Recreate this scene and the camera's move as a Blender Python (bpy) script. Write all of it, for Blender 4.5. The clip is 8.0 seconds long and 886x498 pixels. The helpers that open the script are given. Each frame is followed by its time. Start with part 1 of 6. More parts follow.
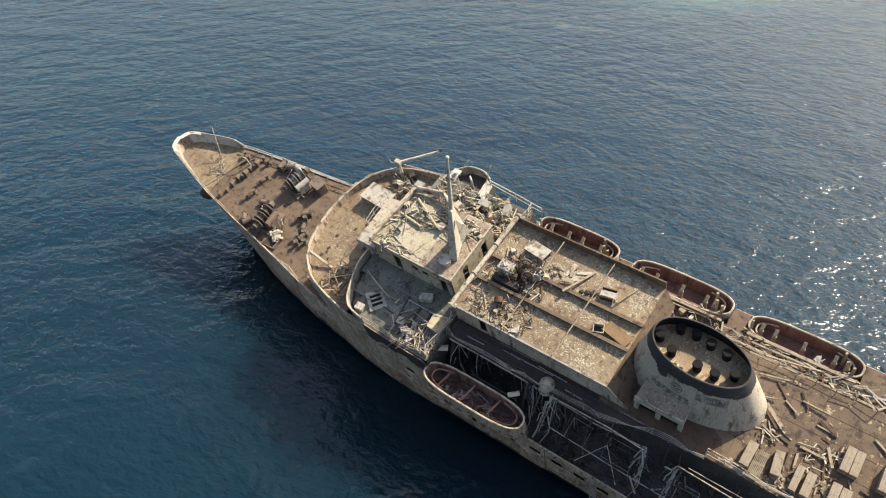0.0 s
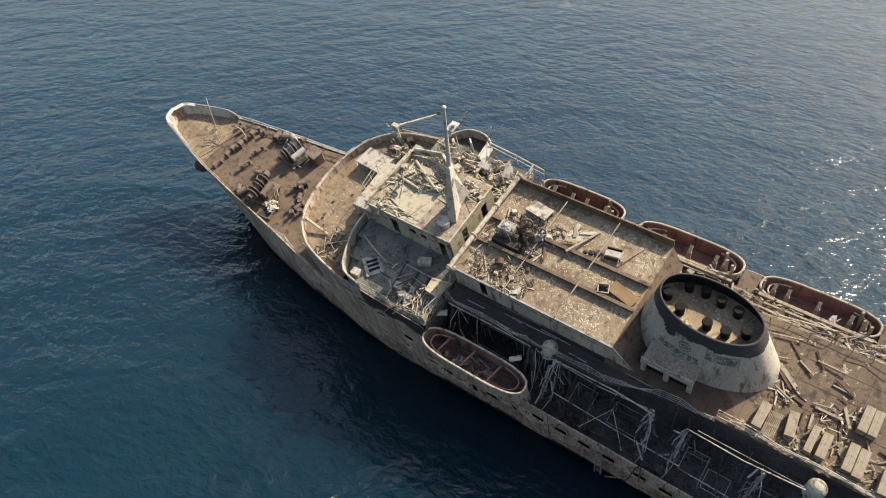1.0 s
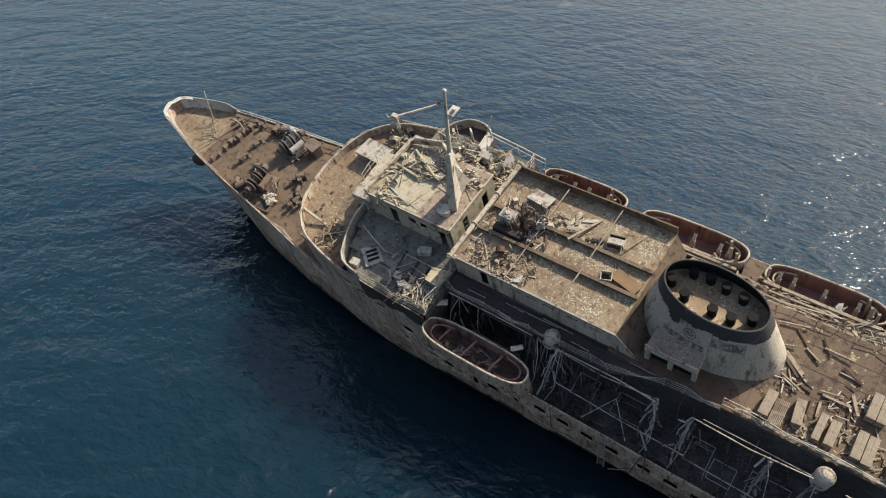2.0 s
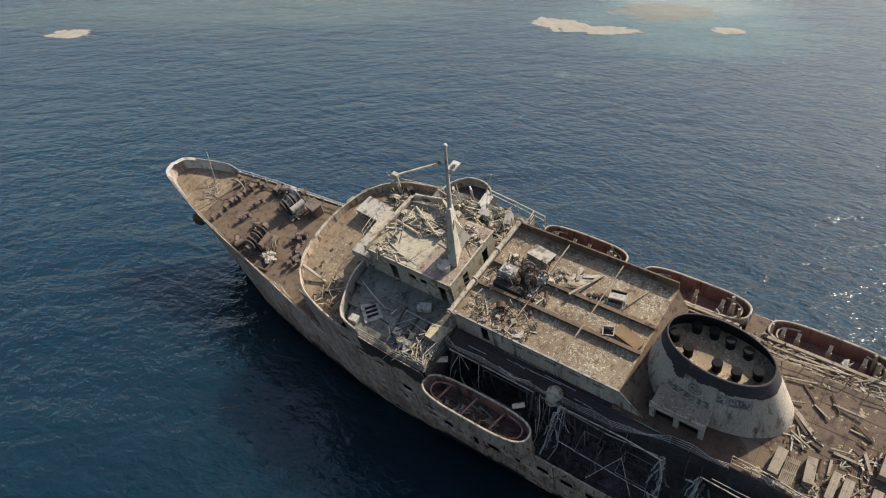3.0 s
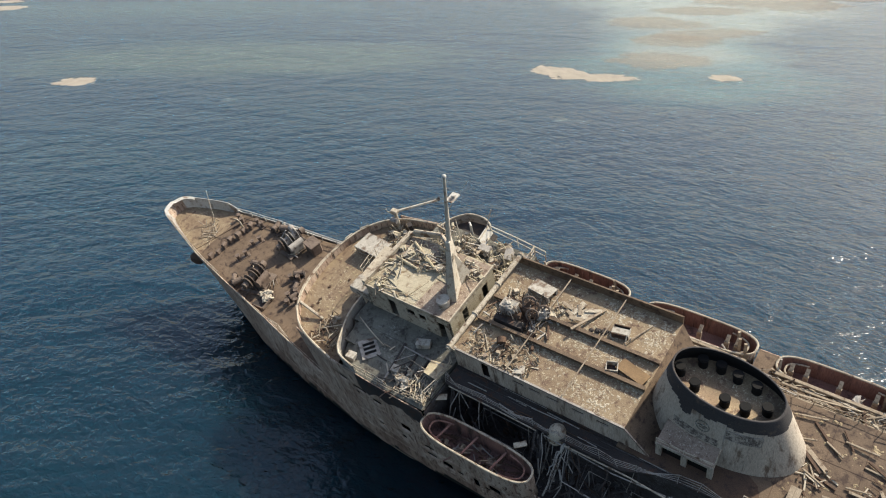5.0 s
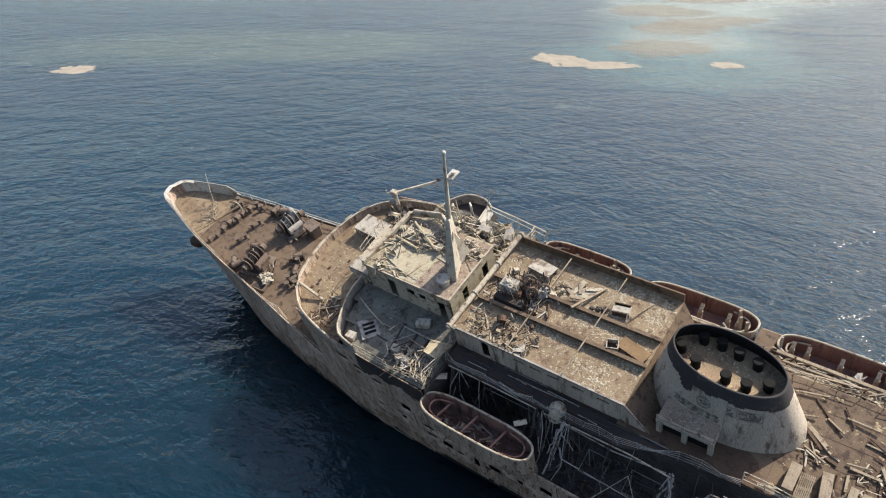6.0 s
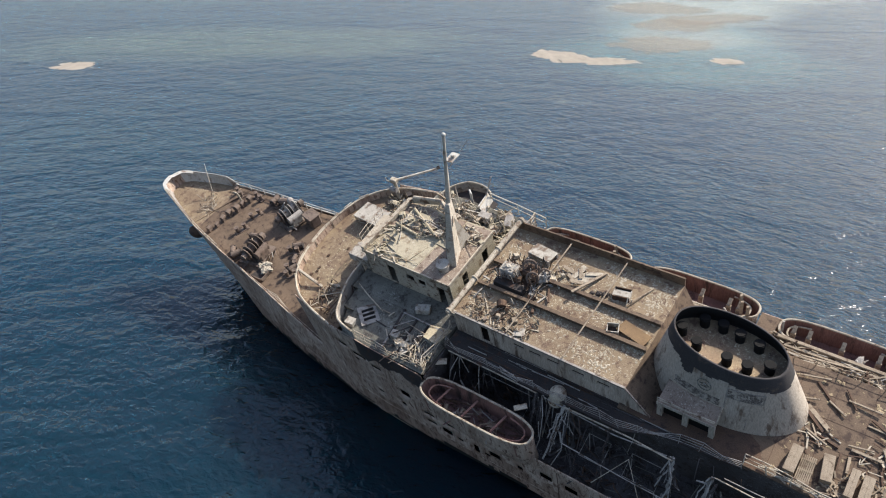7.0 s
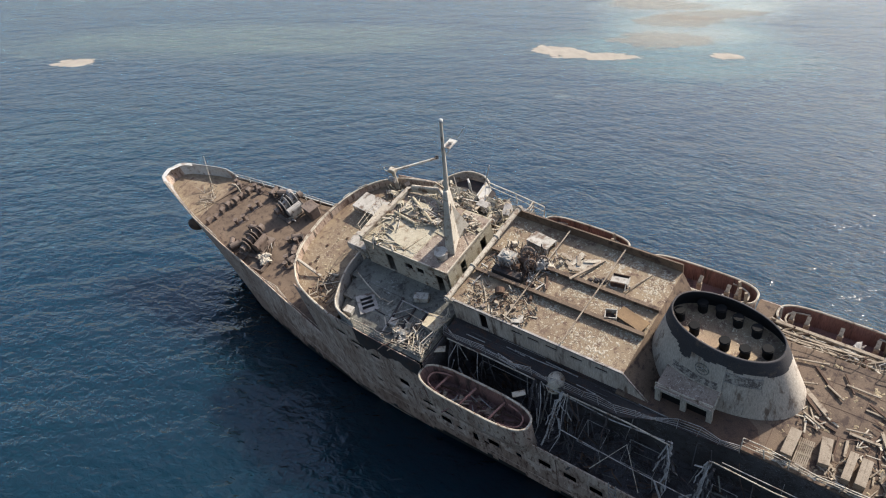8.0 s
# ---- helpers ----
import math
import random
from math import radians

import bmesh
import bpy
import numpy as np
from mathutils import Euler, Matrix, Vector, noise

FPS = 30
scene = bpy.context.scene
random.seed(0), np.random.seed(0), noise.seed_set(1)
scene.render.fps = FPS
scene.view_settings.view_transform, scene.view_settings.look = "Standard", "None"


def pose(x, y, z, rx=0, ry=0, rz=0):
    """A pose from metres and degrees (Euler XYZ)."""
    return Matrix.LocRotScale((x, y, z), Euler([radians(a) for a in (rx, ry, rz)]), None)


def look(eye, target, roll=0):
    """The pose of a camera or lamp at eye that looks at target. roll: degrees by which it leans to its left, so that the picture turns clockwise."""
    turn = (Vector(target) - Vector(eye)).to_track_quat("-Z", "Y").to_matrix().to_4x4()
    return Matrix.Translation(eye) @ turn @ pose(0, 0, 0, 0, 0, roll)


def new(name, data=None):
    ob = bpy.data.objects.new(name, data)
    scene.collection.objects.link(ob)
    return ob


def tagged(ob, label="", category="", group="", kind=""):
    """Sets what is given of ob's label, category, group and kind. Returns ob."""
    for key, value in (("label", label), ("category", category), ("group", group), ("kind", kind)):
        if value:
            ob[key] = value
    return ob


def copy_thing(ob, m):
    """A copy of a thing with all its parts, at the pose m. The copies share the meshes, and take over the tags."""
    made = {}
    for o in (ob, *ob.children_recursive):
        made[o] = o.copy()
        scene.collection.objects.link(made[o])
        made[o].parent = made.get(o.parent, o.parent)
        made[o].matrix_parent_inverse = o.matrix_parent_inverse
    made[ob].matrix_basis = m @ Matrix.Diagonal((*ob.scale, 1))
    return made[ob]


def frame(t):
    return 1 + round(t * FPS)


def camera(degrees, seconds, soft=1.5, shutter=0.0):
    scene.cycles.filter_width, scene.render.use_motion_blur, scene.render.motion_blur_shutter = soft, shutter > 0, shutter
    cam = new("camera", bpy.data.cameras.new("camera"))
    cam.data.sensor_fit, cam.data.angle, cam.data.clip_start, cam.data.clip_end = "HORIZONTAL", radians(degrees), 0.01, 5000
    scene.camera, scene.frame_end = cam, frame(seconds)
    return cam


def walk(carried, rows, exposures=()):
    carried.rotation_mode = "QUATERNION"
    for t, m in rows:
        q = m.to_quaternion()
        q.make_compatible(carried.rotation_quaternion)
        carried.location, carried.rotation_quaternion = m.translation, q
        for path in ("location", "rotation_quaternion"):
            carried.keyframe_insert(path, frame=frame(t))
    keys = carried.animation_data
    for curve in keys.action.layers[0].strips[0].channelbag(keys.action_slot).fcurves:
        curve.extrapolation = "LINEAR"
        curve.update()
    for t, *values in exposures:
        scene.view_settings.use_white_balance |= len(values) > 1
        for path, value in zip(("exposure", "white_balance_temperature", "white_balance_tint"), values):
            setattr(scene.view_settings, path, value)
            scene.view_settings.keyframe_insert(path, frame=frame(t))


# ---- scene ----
cam = camera(64.1, 8.0, 1.1)
METRES, EYE, TILT, LEAN, TURN = 10.5, 48.8, -34.0, 0.0, 0.0
ROWS = [
    (0.0, 0.0, 0.0, 0.0, 0.0, 0.0, -0.0),
    (0.5, 0.0058, 0.0977, -0.1405, -0.03, -0.09, 0.09),
    (1.0, 0.0461, 0.1969, -0.2542, 0.39, -0.38, 0.35),
    (2.5, 0.0284, 0.2802, -0.4199, 0.28, 1.17, 0.36),
    (3.0, 0.0182, 0.295, -0.4665, 0.13, 5.57, 0.28),
    (3.5, 0.0174, 0.3172, -0.4811, 0.08, 10.12, 0.3),
    (4.0, 0.0182, 0.3403, -0.5009, 0.06, 11.82, 0.27),
    (4.5, 0.0238, 0.3653, -0.526, 0.13, 10.65, 0.27),
    (6.0, 0.0384, 0.4234, -0.6408, 0.31, 8.79, 0.33),
    (6.5, 0.0347, 0.447, -0.6958, 0.27, 8.82, 0.32),
    (7.0, 0.0368, 0.4574, -0.7424, 0.28, 8.79, 0.35),
    (7.5, 0.0363, 0.461, -0.7931, 0.23, 8.85, 0.33),
    (8.0, 0.057, 0.4663, -0.8176, 0.4, 8.67, 0.5),
]
EXPOSURES = [(0.0, 0.94, 6900, 8), (1.2, 0.81, 6850, 8), (2.4, 0.5, 6600, 9), (3.0, 0.45, 6500, 9), (4.0, 0.55, 6700, 8), (6.0, 0.75, 6500, 10), (6.6, 0.70, 6250, 12), (8.0, 0.77, 6250, 12)]
walk(cam, [(t, pose(0, 0, EYE, TILT, LEAN, TURN) @ pose(METRES * x, METRES * y, METRES * z, 90 + pitch, roll, yaw)) for t, x, y, z, yaw, pitch, roll in ROWS], EXPOSURES)

# ---- sun and sky ----
SUN_TO = Vector((0.994, 0.48, 1.48)).normalized()          # the way towards the sun
sun_data = bpy.data.lights.new("sun", "SUN")
sun_data.energy, sun_data.angle, sun_data.color = 5.0, radians(0.6), (1.0, 0.92, 0.79)
sun = new("sun", sun_data)
sun.matrix_world = look((60, 60, 120), Vector((60, 60, 120)) - SUN_TO)
world = bpy.data.worlds.new("sky")
scene.world = world
world.use_nodes = True
wn = world.node_tree.nodes
sky = wn.new("ShaderNodeTexSky")
sky.sky_type, sky.sun_disc = "NISHITA", False
sky.sun_elevation = math.asin(SUN_TO.z)
sky.sun_rotation = math.atan2(SUN_TO.x, SUN_TO.y)
sky.air_density, sky.dust_density, sky.ozone_density = 1.0, 2.9, 0.6
wn["Background"].inputs["Strength"].default_value = 0.145
world.node_tree.links.new(sky.outputs[0], wn["Background"].inputs["Color"])


# ---- materials ----
def mat_base(name):
    m = bpy.data.materials.new(name)
    m.use_nodes = True
    nt = m.node_tree
    b = nt.nodes["Principled BSDF"]
    return m, nt, b


def nd(nt, kind, **kw):
    n = nt.nodes.new(kind)
    for k, v in kw.items():
        n.inputs[k.replace("_", " ")].default_value = v
    return n


def ramp(nt, fac, stops):
    r = nt.nodes.new("ShaderNodeValToRGB")
    e = r.color_ramp.elements
    while len(e) < len(stops):
        e.new(0.5)
    for el, (p, c) in zip(e, stops):
        el.position, el.color = p, (*c, 1) if len(c) == 3 else c
    nt.links.new(fac, r.inputs[0])
    return r.outputs[0]


def mix(nt, fac, a, b, how="MIX"):
    n = nt.nodes.new("ShaderNodeMix")
    n.data_type, n.blend_type = "RGBA", how
    for sock, v in ((n.inputs[0], fac), (n.inputs[6], a), (n.inputs[7], b)):
        if isinstance(v, bpy.types.NodeSocket):
            nt.links.new(v, sock)
        elif isinstance(v, tuple):
            sock.default_value = (*v, 1)
        else:
            sock.default_value = v
    return n.outputs[2]


def weathered(name, main, second, rust, amount=0.5, streak=False, rough=0.85, flakes=None, scale=1.0, bump=0.25, metal=0.0):
    """Old paint or plate: two tones in broad patches, rust in broken spots, fine grain, and pale flakes if given."""
    m, nt, b = mat_base(name)
    co = nt.nodes.new("ShaderNodeTexCoord")
    mp = nt.nodes.new("ShaderNodeMapping")
    nt.links.new(co.outputs["Object"], mp.inputs[0])
    mp.inputs["Scale"].default_value = (scale, scale, scale * (streak or 1.0))
    broad = nd(nt, "ShaderNodeTexNoise", Scale=0.35, Detail=6.0, Roughness=0.62)
    spots = nd(nt, "ShaderNodeTexNoise", Scale=1.7, Detail=9.0, Roughness=0.68)
    grain = nd(nt, "ShaderNodeTexNoise", Scale=14.0, Detail=5.0, Roughness=0.7)
    for n in (broad, spots, grain):
        nt.links.new(mp.outputs[0], n.inputs["Vector"])
    c = mix(nt, ramp(nt, broad.outputs[0], [(0.38, (0, 0, 0)), (0.62, (1, 1, 1))]), main, second)
    lo = 0.62 - 0.22 * amount
    c = mix(nt, ramp(nt, spots.outputs[0], [(lo, (0, 0, 0)), (lo + 0.12, (1, 1, 1))]), c, rust)
    c = mix(nt, 0.7, c, ramp(nt, grain.outputs[0], [(0.3, (0.32, 0.32, 0.32)), (0.68, (1.0, 1.0, 1.0))]), "MULTIPLY")
    if flakes:
        fl = nd(nt, "ShaderNodeTexNoise", Scale=5.5, Detail=4.0, Roughness=0.75, Distortion=1.2)
        wh = nd(nt, "ShaderNodeTexNoise", Scale=0.55, Detail=4.0)
        nt.links.new(mp.outputs[0], fl.inputs["Vector"])
        nt.links.new(mp.outputs[0], wh.inputs["Vector"])
        f1 = ramp(nt, fl.outputs[0], [(0.56, (0, 0, 0)), (0.62, (1, 1, 1))])
        f2 = ramp(nt, wh.outputs[0], [(0.42, (0, 0, 0)), (0.62, (1, 1, 1))])
        c = mix(nt, mix(nt, 1.0, f1, f2, "MULTIPLY"), c, flakes)
    nt.links.new(c, b.inputs["Base Color"])
    b.inputs["Roughness"].default_value = rough
    b.inputs["Metallic"].default_value = metal
    b.inputs["Specular IOR Level"].default_value = 0.25
    bp = nt.nodes.new("ShaderNodeBump")
    bp.inputs["Strength"].default_value, bp.inputs["Distance"].default_value = bump, 0.04
    hh = mix(nt, 0.5, spots.outputs[0], grain.outputs[0])
    nt.links.new(hh, bp.inputs["Height"])
    nt.links.new(bp.outputs[0], b.inputs["Normal"])
    return m


def sea_material(tint):
    """Deep clear water that scatters light from far below its surface: blue with teal drifts, turquoise over the
    far sandy shoals, with swell and wind waves at several sizes."""
    m, nt, b = mat_base("sea_water")
    co = nt.nodes.new("ShaderNodeTexCoord")
    big = nd(nt, "ShaderNodeTexNoise", Scale=0.012, Detail=4.0)
    nt.links.new(co.outputs["Object"], big.inputs["Vector"])
    c = mix(nt, ramp(nt, big.outputs[0], [(0.35, (0, 0, 0)), (0.65, (1, 1, 1))]), tint[0], tint[1])
    wob = nd(nt, "ShaderNodeTexNoise", Scale=0.025, Detail=6.0, Roughness=0.6)
    nt.links.new(co.outputs["Object"], wob.inputs["Vector"])
    for cx, cy, rx, ry, col in SHOALS:
        mp = nt.nodes.new("ShaderNodeMapping")
        mp.vector_type = "TEXTURE"
        mp.inputs["Location"].default_value = (cx, cy - 1500, 0)
        mp.inputs["Scale"].default_value = (rx, ry, 1)
        nt.links.new(co.outputs["Object"], mp.inputs[0])
        g = nt.nodes.new("ShaderNodeTexGradient")
        g.gradient_type = "SPHERICAL"
        nt.links.new(mp.outputs[0], g.inputs[0])
        k = nt.nodes.new("ShaderNodeMath")
        k.operation = "MULTIPLY_ADD"
        nt.links.new(wob.outputs[0], k.inputs[0])
        k.inputs[1].default_value = 0.7
        nt.links.new(g.outputs["Fac"], k.inputs[2])
        c = mix(nt, ramp(nt, k.outputs[0], [(0.46, (0, 0, 0)), (0.9, (1, 1, 1))]), c, col)
    nt.links.new(c, b.inputs["Base Color"])
    total = None
    for sc, turn, stretch, dist in WAVES:
        mp = nt.nodes.new("ShaderNodeMapping")
        mp.vector_type = "TEXTURE"
        mp.inputs["Rotation"].default_value = (0, 0, radians(turn))
        mp.inputs["Scale"].default_value = (stretch, 1, 1)
        nt.links.new(co.outputs["Object"], mp.inputs[0])
        n = nd(nt, "ShaderNodeTexNoise", Scale=sc, Detail=2.0, Roughness=0.5, Distortion=0.5)
        nt.links.new(mp.outputs[0], n.inputs["Vector"])
        bp = nt.nodes.new("ShaderNodeBump")
        bp.inputs["Strength"].default_value, bp.inputs["Distance"].default_value = 1.0, dist
        nt.links.new(n.outputs[0], bp.inputs["Height"])
        if total:
            nt.links.new(total, bp.inputs["Normal"])
        total = bp.outputs[0]
    nt.links.new(total, b.inputs["Normal"])
    b.inputs["Roughness"].default_value = 0.15
    b.inputs["IOR"].default_value = 1.36
    b.inputs["Subsurface Weight"].default_value = 1.0
    b.inputs["Subsurface Radius"].default_value = (1.0, 1.0, 1.0)
    b.inputs["Subsurface Scale"].default_value = 55.0
    return m


def foam_material(name, most):
    """Sandy surf that thins out towards its ragged edge."""
    m, nt, b = mat_base(name)
    co = nt.nodes.new("ShaderNodeTexCoord")
    mp = nt.nodes.new("ShaderNodeMapping")
    mp.inputs["Scale"].default_value = (1, 0.35, 1)
    nt.links.new(co.outputs["Object"], mp.inputs[0])
    n = nd(nt, "ShaderNodeTexNoise", Scale=0.35, Detail=10.0, Roughness=0.75)
    nt.links.new(mp.outputs[0], n.inputs["Vector"])
    ge = nt.nodes.new("ShaderNodeMapping")
    ge.vector_type = "TEXTURE"
    ge.inputs["Location"].default_value = (0.5, 0.5, 0.5)
    ge.inputs["Scale"].default_value = (0.5, 0.5, 50)
    nt.links.new(co.outputs["Generated"], ge.inputs[0])
    g = nt.nodes.new("ShaderNodeTexGradient")
    g.gradient_type = "SPHERICAL"
    nt.links.new(ge.outputs[0], g.inputs[0])
    k = nt.nodes.new("ShaderNodeMath")
    k.operation = "MULTIPLY_ADD"
    nt.links.new(n.outputs[0], k.inputs[0])
    k.inputs[1].default_value = 1.6
    nt.links.new(g.outputs["Fac"], k.inputs[2])
    nt.links.new(ramp(nt, n.outputs[0], [(0.3, (0.19, 0.17, 0.14)), (0.65, (0.29, 0.262, 0.22))]), b.inputs["Base Color"])
    nt.links.new(ramp(nt, k.outputs[0], [(0.98, (0, 0, 0)), (1.14, (most, most, most))]), b.inputs["Alpha"])
    b.inputs["Roughness"].default_value = 0.95
    b.inputs["Specular IOR Level"].default_value = 0.05
    return m


SHOALS = ((72, 222, 54, 62, (0.024, 0.060, 0.060)), (88, 268, 44, 66, (0.062, 0.102, 0.095)), (86, 262, 28, 40, (0.115, 0.137, 0.118)), (115, 345, 55, 75, (0.125, 0.152, 0.13)), (150, 430, 95, 120, (0.14, 0.165, 0.14)),
          (250, 640, 250, 230, (0.25, 0.265, 0.225)), (-70, 255, 110, 50, (0.03, 0.047, 0.036)), (-290, 640, 330, 150, (0.13, 0.175, 0.145)), (-150, 420, 150, 60, (0.015, 0.034, 0.034)))
BLUE = ((0.0014, 0.0116, 0.0228), (0.0021, 0.0156, 0.0240))
WAVES = ((0.05, -20, 2.4, 0.9), (0.17, 24, 2.0, 0.62), (0.5, -42, 1.6, 0.35), (1.3, -26, 1.4, 0.195), (3.4, -40, 1.2, 0.045))     # size, heading, length, height
SEA = sea_material(BLUE)
FOAM = foam_material("surf_foam", 0.88)
FOAM_THIN = foam_material("thin_surf_foam", 0.4)
HULL = weathered("hull_plate", (0.54, 0.425, 0.33), (0.345, 0.245, 0.18), (0.135, 0.075, 0.05), 0.52, streak=0.27, scale=2.6, flakes=(0.64, 0.56, 0.46))
DECK = weathered("rusty_deck", (0.175, 0.126, 0.086), (0.12, 0.085, 0.059), (0.06, 0.04, 0.031), 0.5)
DECK_PALE = weathered("pale_rusty_deck", (0.275, 0.21, 0.135), (0.195, 0.14, 0.092), (0.12, 0.075, 0.055), 0.5, flakes=(0.44, 0.39, 0.28))
PAINT = weathered("old_cream_paint", (0.50, 0.445, 0.35), (0.38, 0.33, 0.255), (0.15, 0.097, 0.065), 0.5)
ROOF = weathered("cream_roof", (0.42, 0.37, 0.26), (0.33, 0.28, 0.19), (0.19, 0.135, 0.09), 0.45, flakes=(0.46, 0.43, 0.36))
GREY = weathered("grey_paint", (0.38, 0.355, 0.32), (0.26, 0.24, 0.215), (0.10, 0.07, 0.05), 0.45)
ASH = weathered("ashen_steel", (0.105, 0.096, 0.094), (0.058, 0.052, 0.05), (0.05, 0.034, 0.028), 0.5, flakes=(0.16, 0.155, 0.155))
SCORCH = weathered("scorched_deck", (0.195, 0.187, 0.155), (0.108, 0.104, 0.087), (0.06, 0.053, 0.047), 0.5, flakes=(0.28, 0.28, 0.255))
# burnt plating, and the dark of the shaded walkway and hatch well
DARK = weathered("burnt_and_shaded_steel", (0.06, 0.052, 0.048), (0.04, 0.034, 0.032), (0.09, 0.05, 0.035), 0.4)
RED = weathered("red_oxide", (0.28, 0.155, 0.125), (0.21, 0.118, 0.098), (0.10, 0.062, 0.052), 0.45, streak=0.16)
SOOT = weathered("soot_band", (0.06, 0.056, 0.055), (0.045, 0.042, 0.042), (0.12, 0.09, 0.07), 0.25)
WOOD = weathered("bleached_wood", (0.35, 0.29, 0.215), (0.25, 0.20, 0.145), (0.14, 0.10, 0.07), 0.4, scale=2.0)
WHITE = weathered("chalky_white_paint", (0.58, 0.56, 0.51), (0.46, 0.44, 0.39), (0.22, 0.16, 0.12), 0.35)
FLAKE = weathered("paint_flake", (0.44, 0.39, 0.30), (0.34, 0.29, 0.20), (0.24, 0.18, 0.12), 0.4)
FLAKE_TAN = weathered("straw_flake", (0.36, 0.29, 0.18), (0.28, 0.22, 0.135), (0.2, 0.145, 0.09), 0.4)
FUNNEL = weathered("funnel_paint", (0.48, 0.42, 0.34), (0.38, 0.33, 0.265), (0.17, 0.125, 0.09), 0.42, streak=0.16)
YELLOW = weathered("yellowed_paint", (0.44, 0.395, 0.29), (0.36, 0.315, 0.225), (0.2, 0.145, 0.09), 0.45, flakes=(0.48, 0.45, 0.38))
PINK = weathered("pinkish_rust_paint", (0.31, 0.245, 0.19), (0.23, 0.175, 0.135), (0.12, 0.08, 0.06), 0.5, flakes=(0.42, 0.37, 0.30))
# near black for sooty parts and openings, deep shade put into the colour
BLACK = weathered("soot_and_shade_black", (0.006, 0.006, 0.006), (0.004, 0.004, 0.004), (0.01, 0.008, 0.007), 0.3)
CHALK = weathered("soiled_white_paint", (0.46, 0.43, 0.37), (0.33, 0.30, 0.25), (0.16, 0.115, 0.085), 0.6)
MASTWHITE = weathered("sunbleached_mast_paint", (0.62, 0.56, 0.46), (0.48, 0.43, 0.345), (0.24, 0.17, 0.115), 0.4)
MAROON = weathered("dull_maroon_paint", (0.24, 0.14, 0.12), (0.17, 0.105, 0.092), (0.055, 0.04, 0.036), 0.5, streak=0.16)
STRAKE = weathered("rusted_strake", (0.42, 0.31, 0.23), (0.25, 0.165, 0.118), (0.10, 0.055, 0.037), 0.55, streak=0.3, scale=2.6)
DARK_BOTTOM = weathered("near_black_bottom", (0.012, 0.014, 0.013), (0.008, 0.010, 0.010), (0.02, 0.015, 0.011), 0.3)
OCHRE = weathered("ochre_brown_wood", (0.235, 0.155, 0.082), (0.17, 0.11, 0.06), (0.13, 0.085, 0.05), 0.35, scale=2.0)
MOTTLED = weathered("mottled_old_paint", (0.40, 0.36, 0.30), (0.24, 0.21, 0.18), (0.10, 0.085, 0.075), 0.85, scale=2.5, flakes=(0.48, 0.43, 0.36))
GEAR = weathered("dusty_rust", (0.14, 0.10, 0.077), (0.23, 0.185, 0.15), (0.06, 0.042, 0.034), 0.5)
CABIN = weathered("grimy_cabin_paint", (0.56, 0.475, 0.385), (0.41, 0.34, 0.27), (0.13, 0.09, 0.065), 0.5, streak=0.16)
RUST = weathered("brown_rust", (0.12, 0.074, 0.048), (0.08, 0.052, 0.038), (0.05, 0.035, 0.03), 0.5)

# ---- the ship's own axes: x to the bow, y to port, z up from the boat deck's rim ----
SHIP = Matrix(((-0.80003, -0.57139, -0.18293, 3.723), (0.59536, -0.71842, -0.35975, 48.080), (0.07414, -0.39672, 0.91494, EYE - 36.697), (0, 0, 0, 1)))
ONE = Matrix()
rng = np.random.default_rng(7)


def thing(name, label, category, m=ONE, group="", kind=""):
    ob = new(name)
    ob.empty_display_size = 0.3
    ob.matrix_world = SHIP @ m
    return tagged(ob, label, category, group, kind)


def mesh_of(name, bm, material, smooth=False):
    me = bpy.data.meshes.new(name)
    bmesh.ops.recalc_face_normals(bm, faces=bm.faces)
    if smooth:
        for f in bm.faces:
            f.smooth = True
    bm.to_mesh(me)
    bm.free()
    for k in material if isinstance(material, (list, tuple)) else (material,):
        me.materials.append(k)
    return me


def part(name, bm, material, parent, label="", m=ONE, smooth=False):
    ob = new(name, mesh_of(name, bm, material, smooth) if isinstance(bm, bmesh.types.BMesh) else bm)
    ob.parent = parent
    ob.matrix_basis = m
    return tagged(ob, label)


def solo(name, bm, material, label, category, m=ONE, group="", kind="", smooth=False):
    ob = new(name, mesh_of(name, bm, material, smooth) if isinstance(bm, bmesh.types.BMesh) else bm)
    ob.matrix_world = SHIP @ m
    return tagged(ob, label, category, group, kind)


def box(bm, x0, x1, y0, y1, z0, z1, m=ONE, bevel=0.0):
    made = bmesh.ops.create_cube(bm, size=1, matrix=m @ Matrix.Translation(((x0 + x1) / 2, (y0 + y1) / 2, (z0 + z1) / 2)) @ Matrix.Diagonal((abs(x1 - x0), abs(y1 - y0), abs(z1 - z0), 1)))
    if bevel:
        edges = list({e for v in made["verts"] for e in v.link_edges})
        bmesh.ops.bevel(bm, geom=edges, offset=bevel, segments=1, affect="EDGES")
    return bm


def bar(bm, a, b, w, h=None, up=(0, 0, 1)):
    """A straight bar of w by h from a to b."""
    a, b = Vector(a), Vector(b)
    d = b - a
    if d.length < 1e-6:
        return bm
    side = d.cross(Vector(up))
    if side.length < 1e-4:
        side = d.cross(Vector((1, 0, 0)))
    side.normalize()
    top = side.cross(d).normalized()
    m = Matrix.Translation((a + b) / 2) @ Matrix((d.normalized(), side, top)).transposed().to_4x4()
    box(bm, -d.length / 2, d.length / 2, -w / 2, w / 2, -(h or w) / 2, (h or w) / 2, m)
    return bm


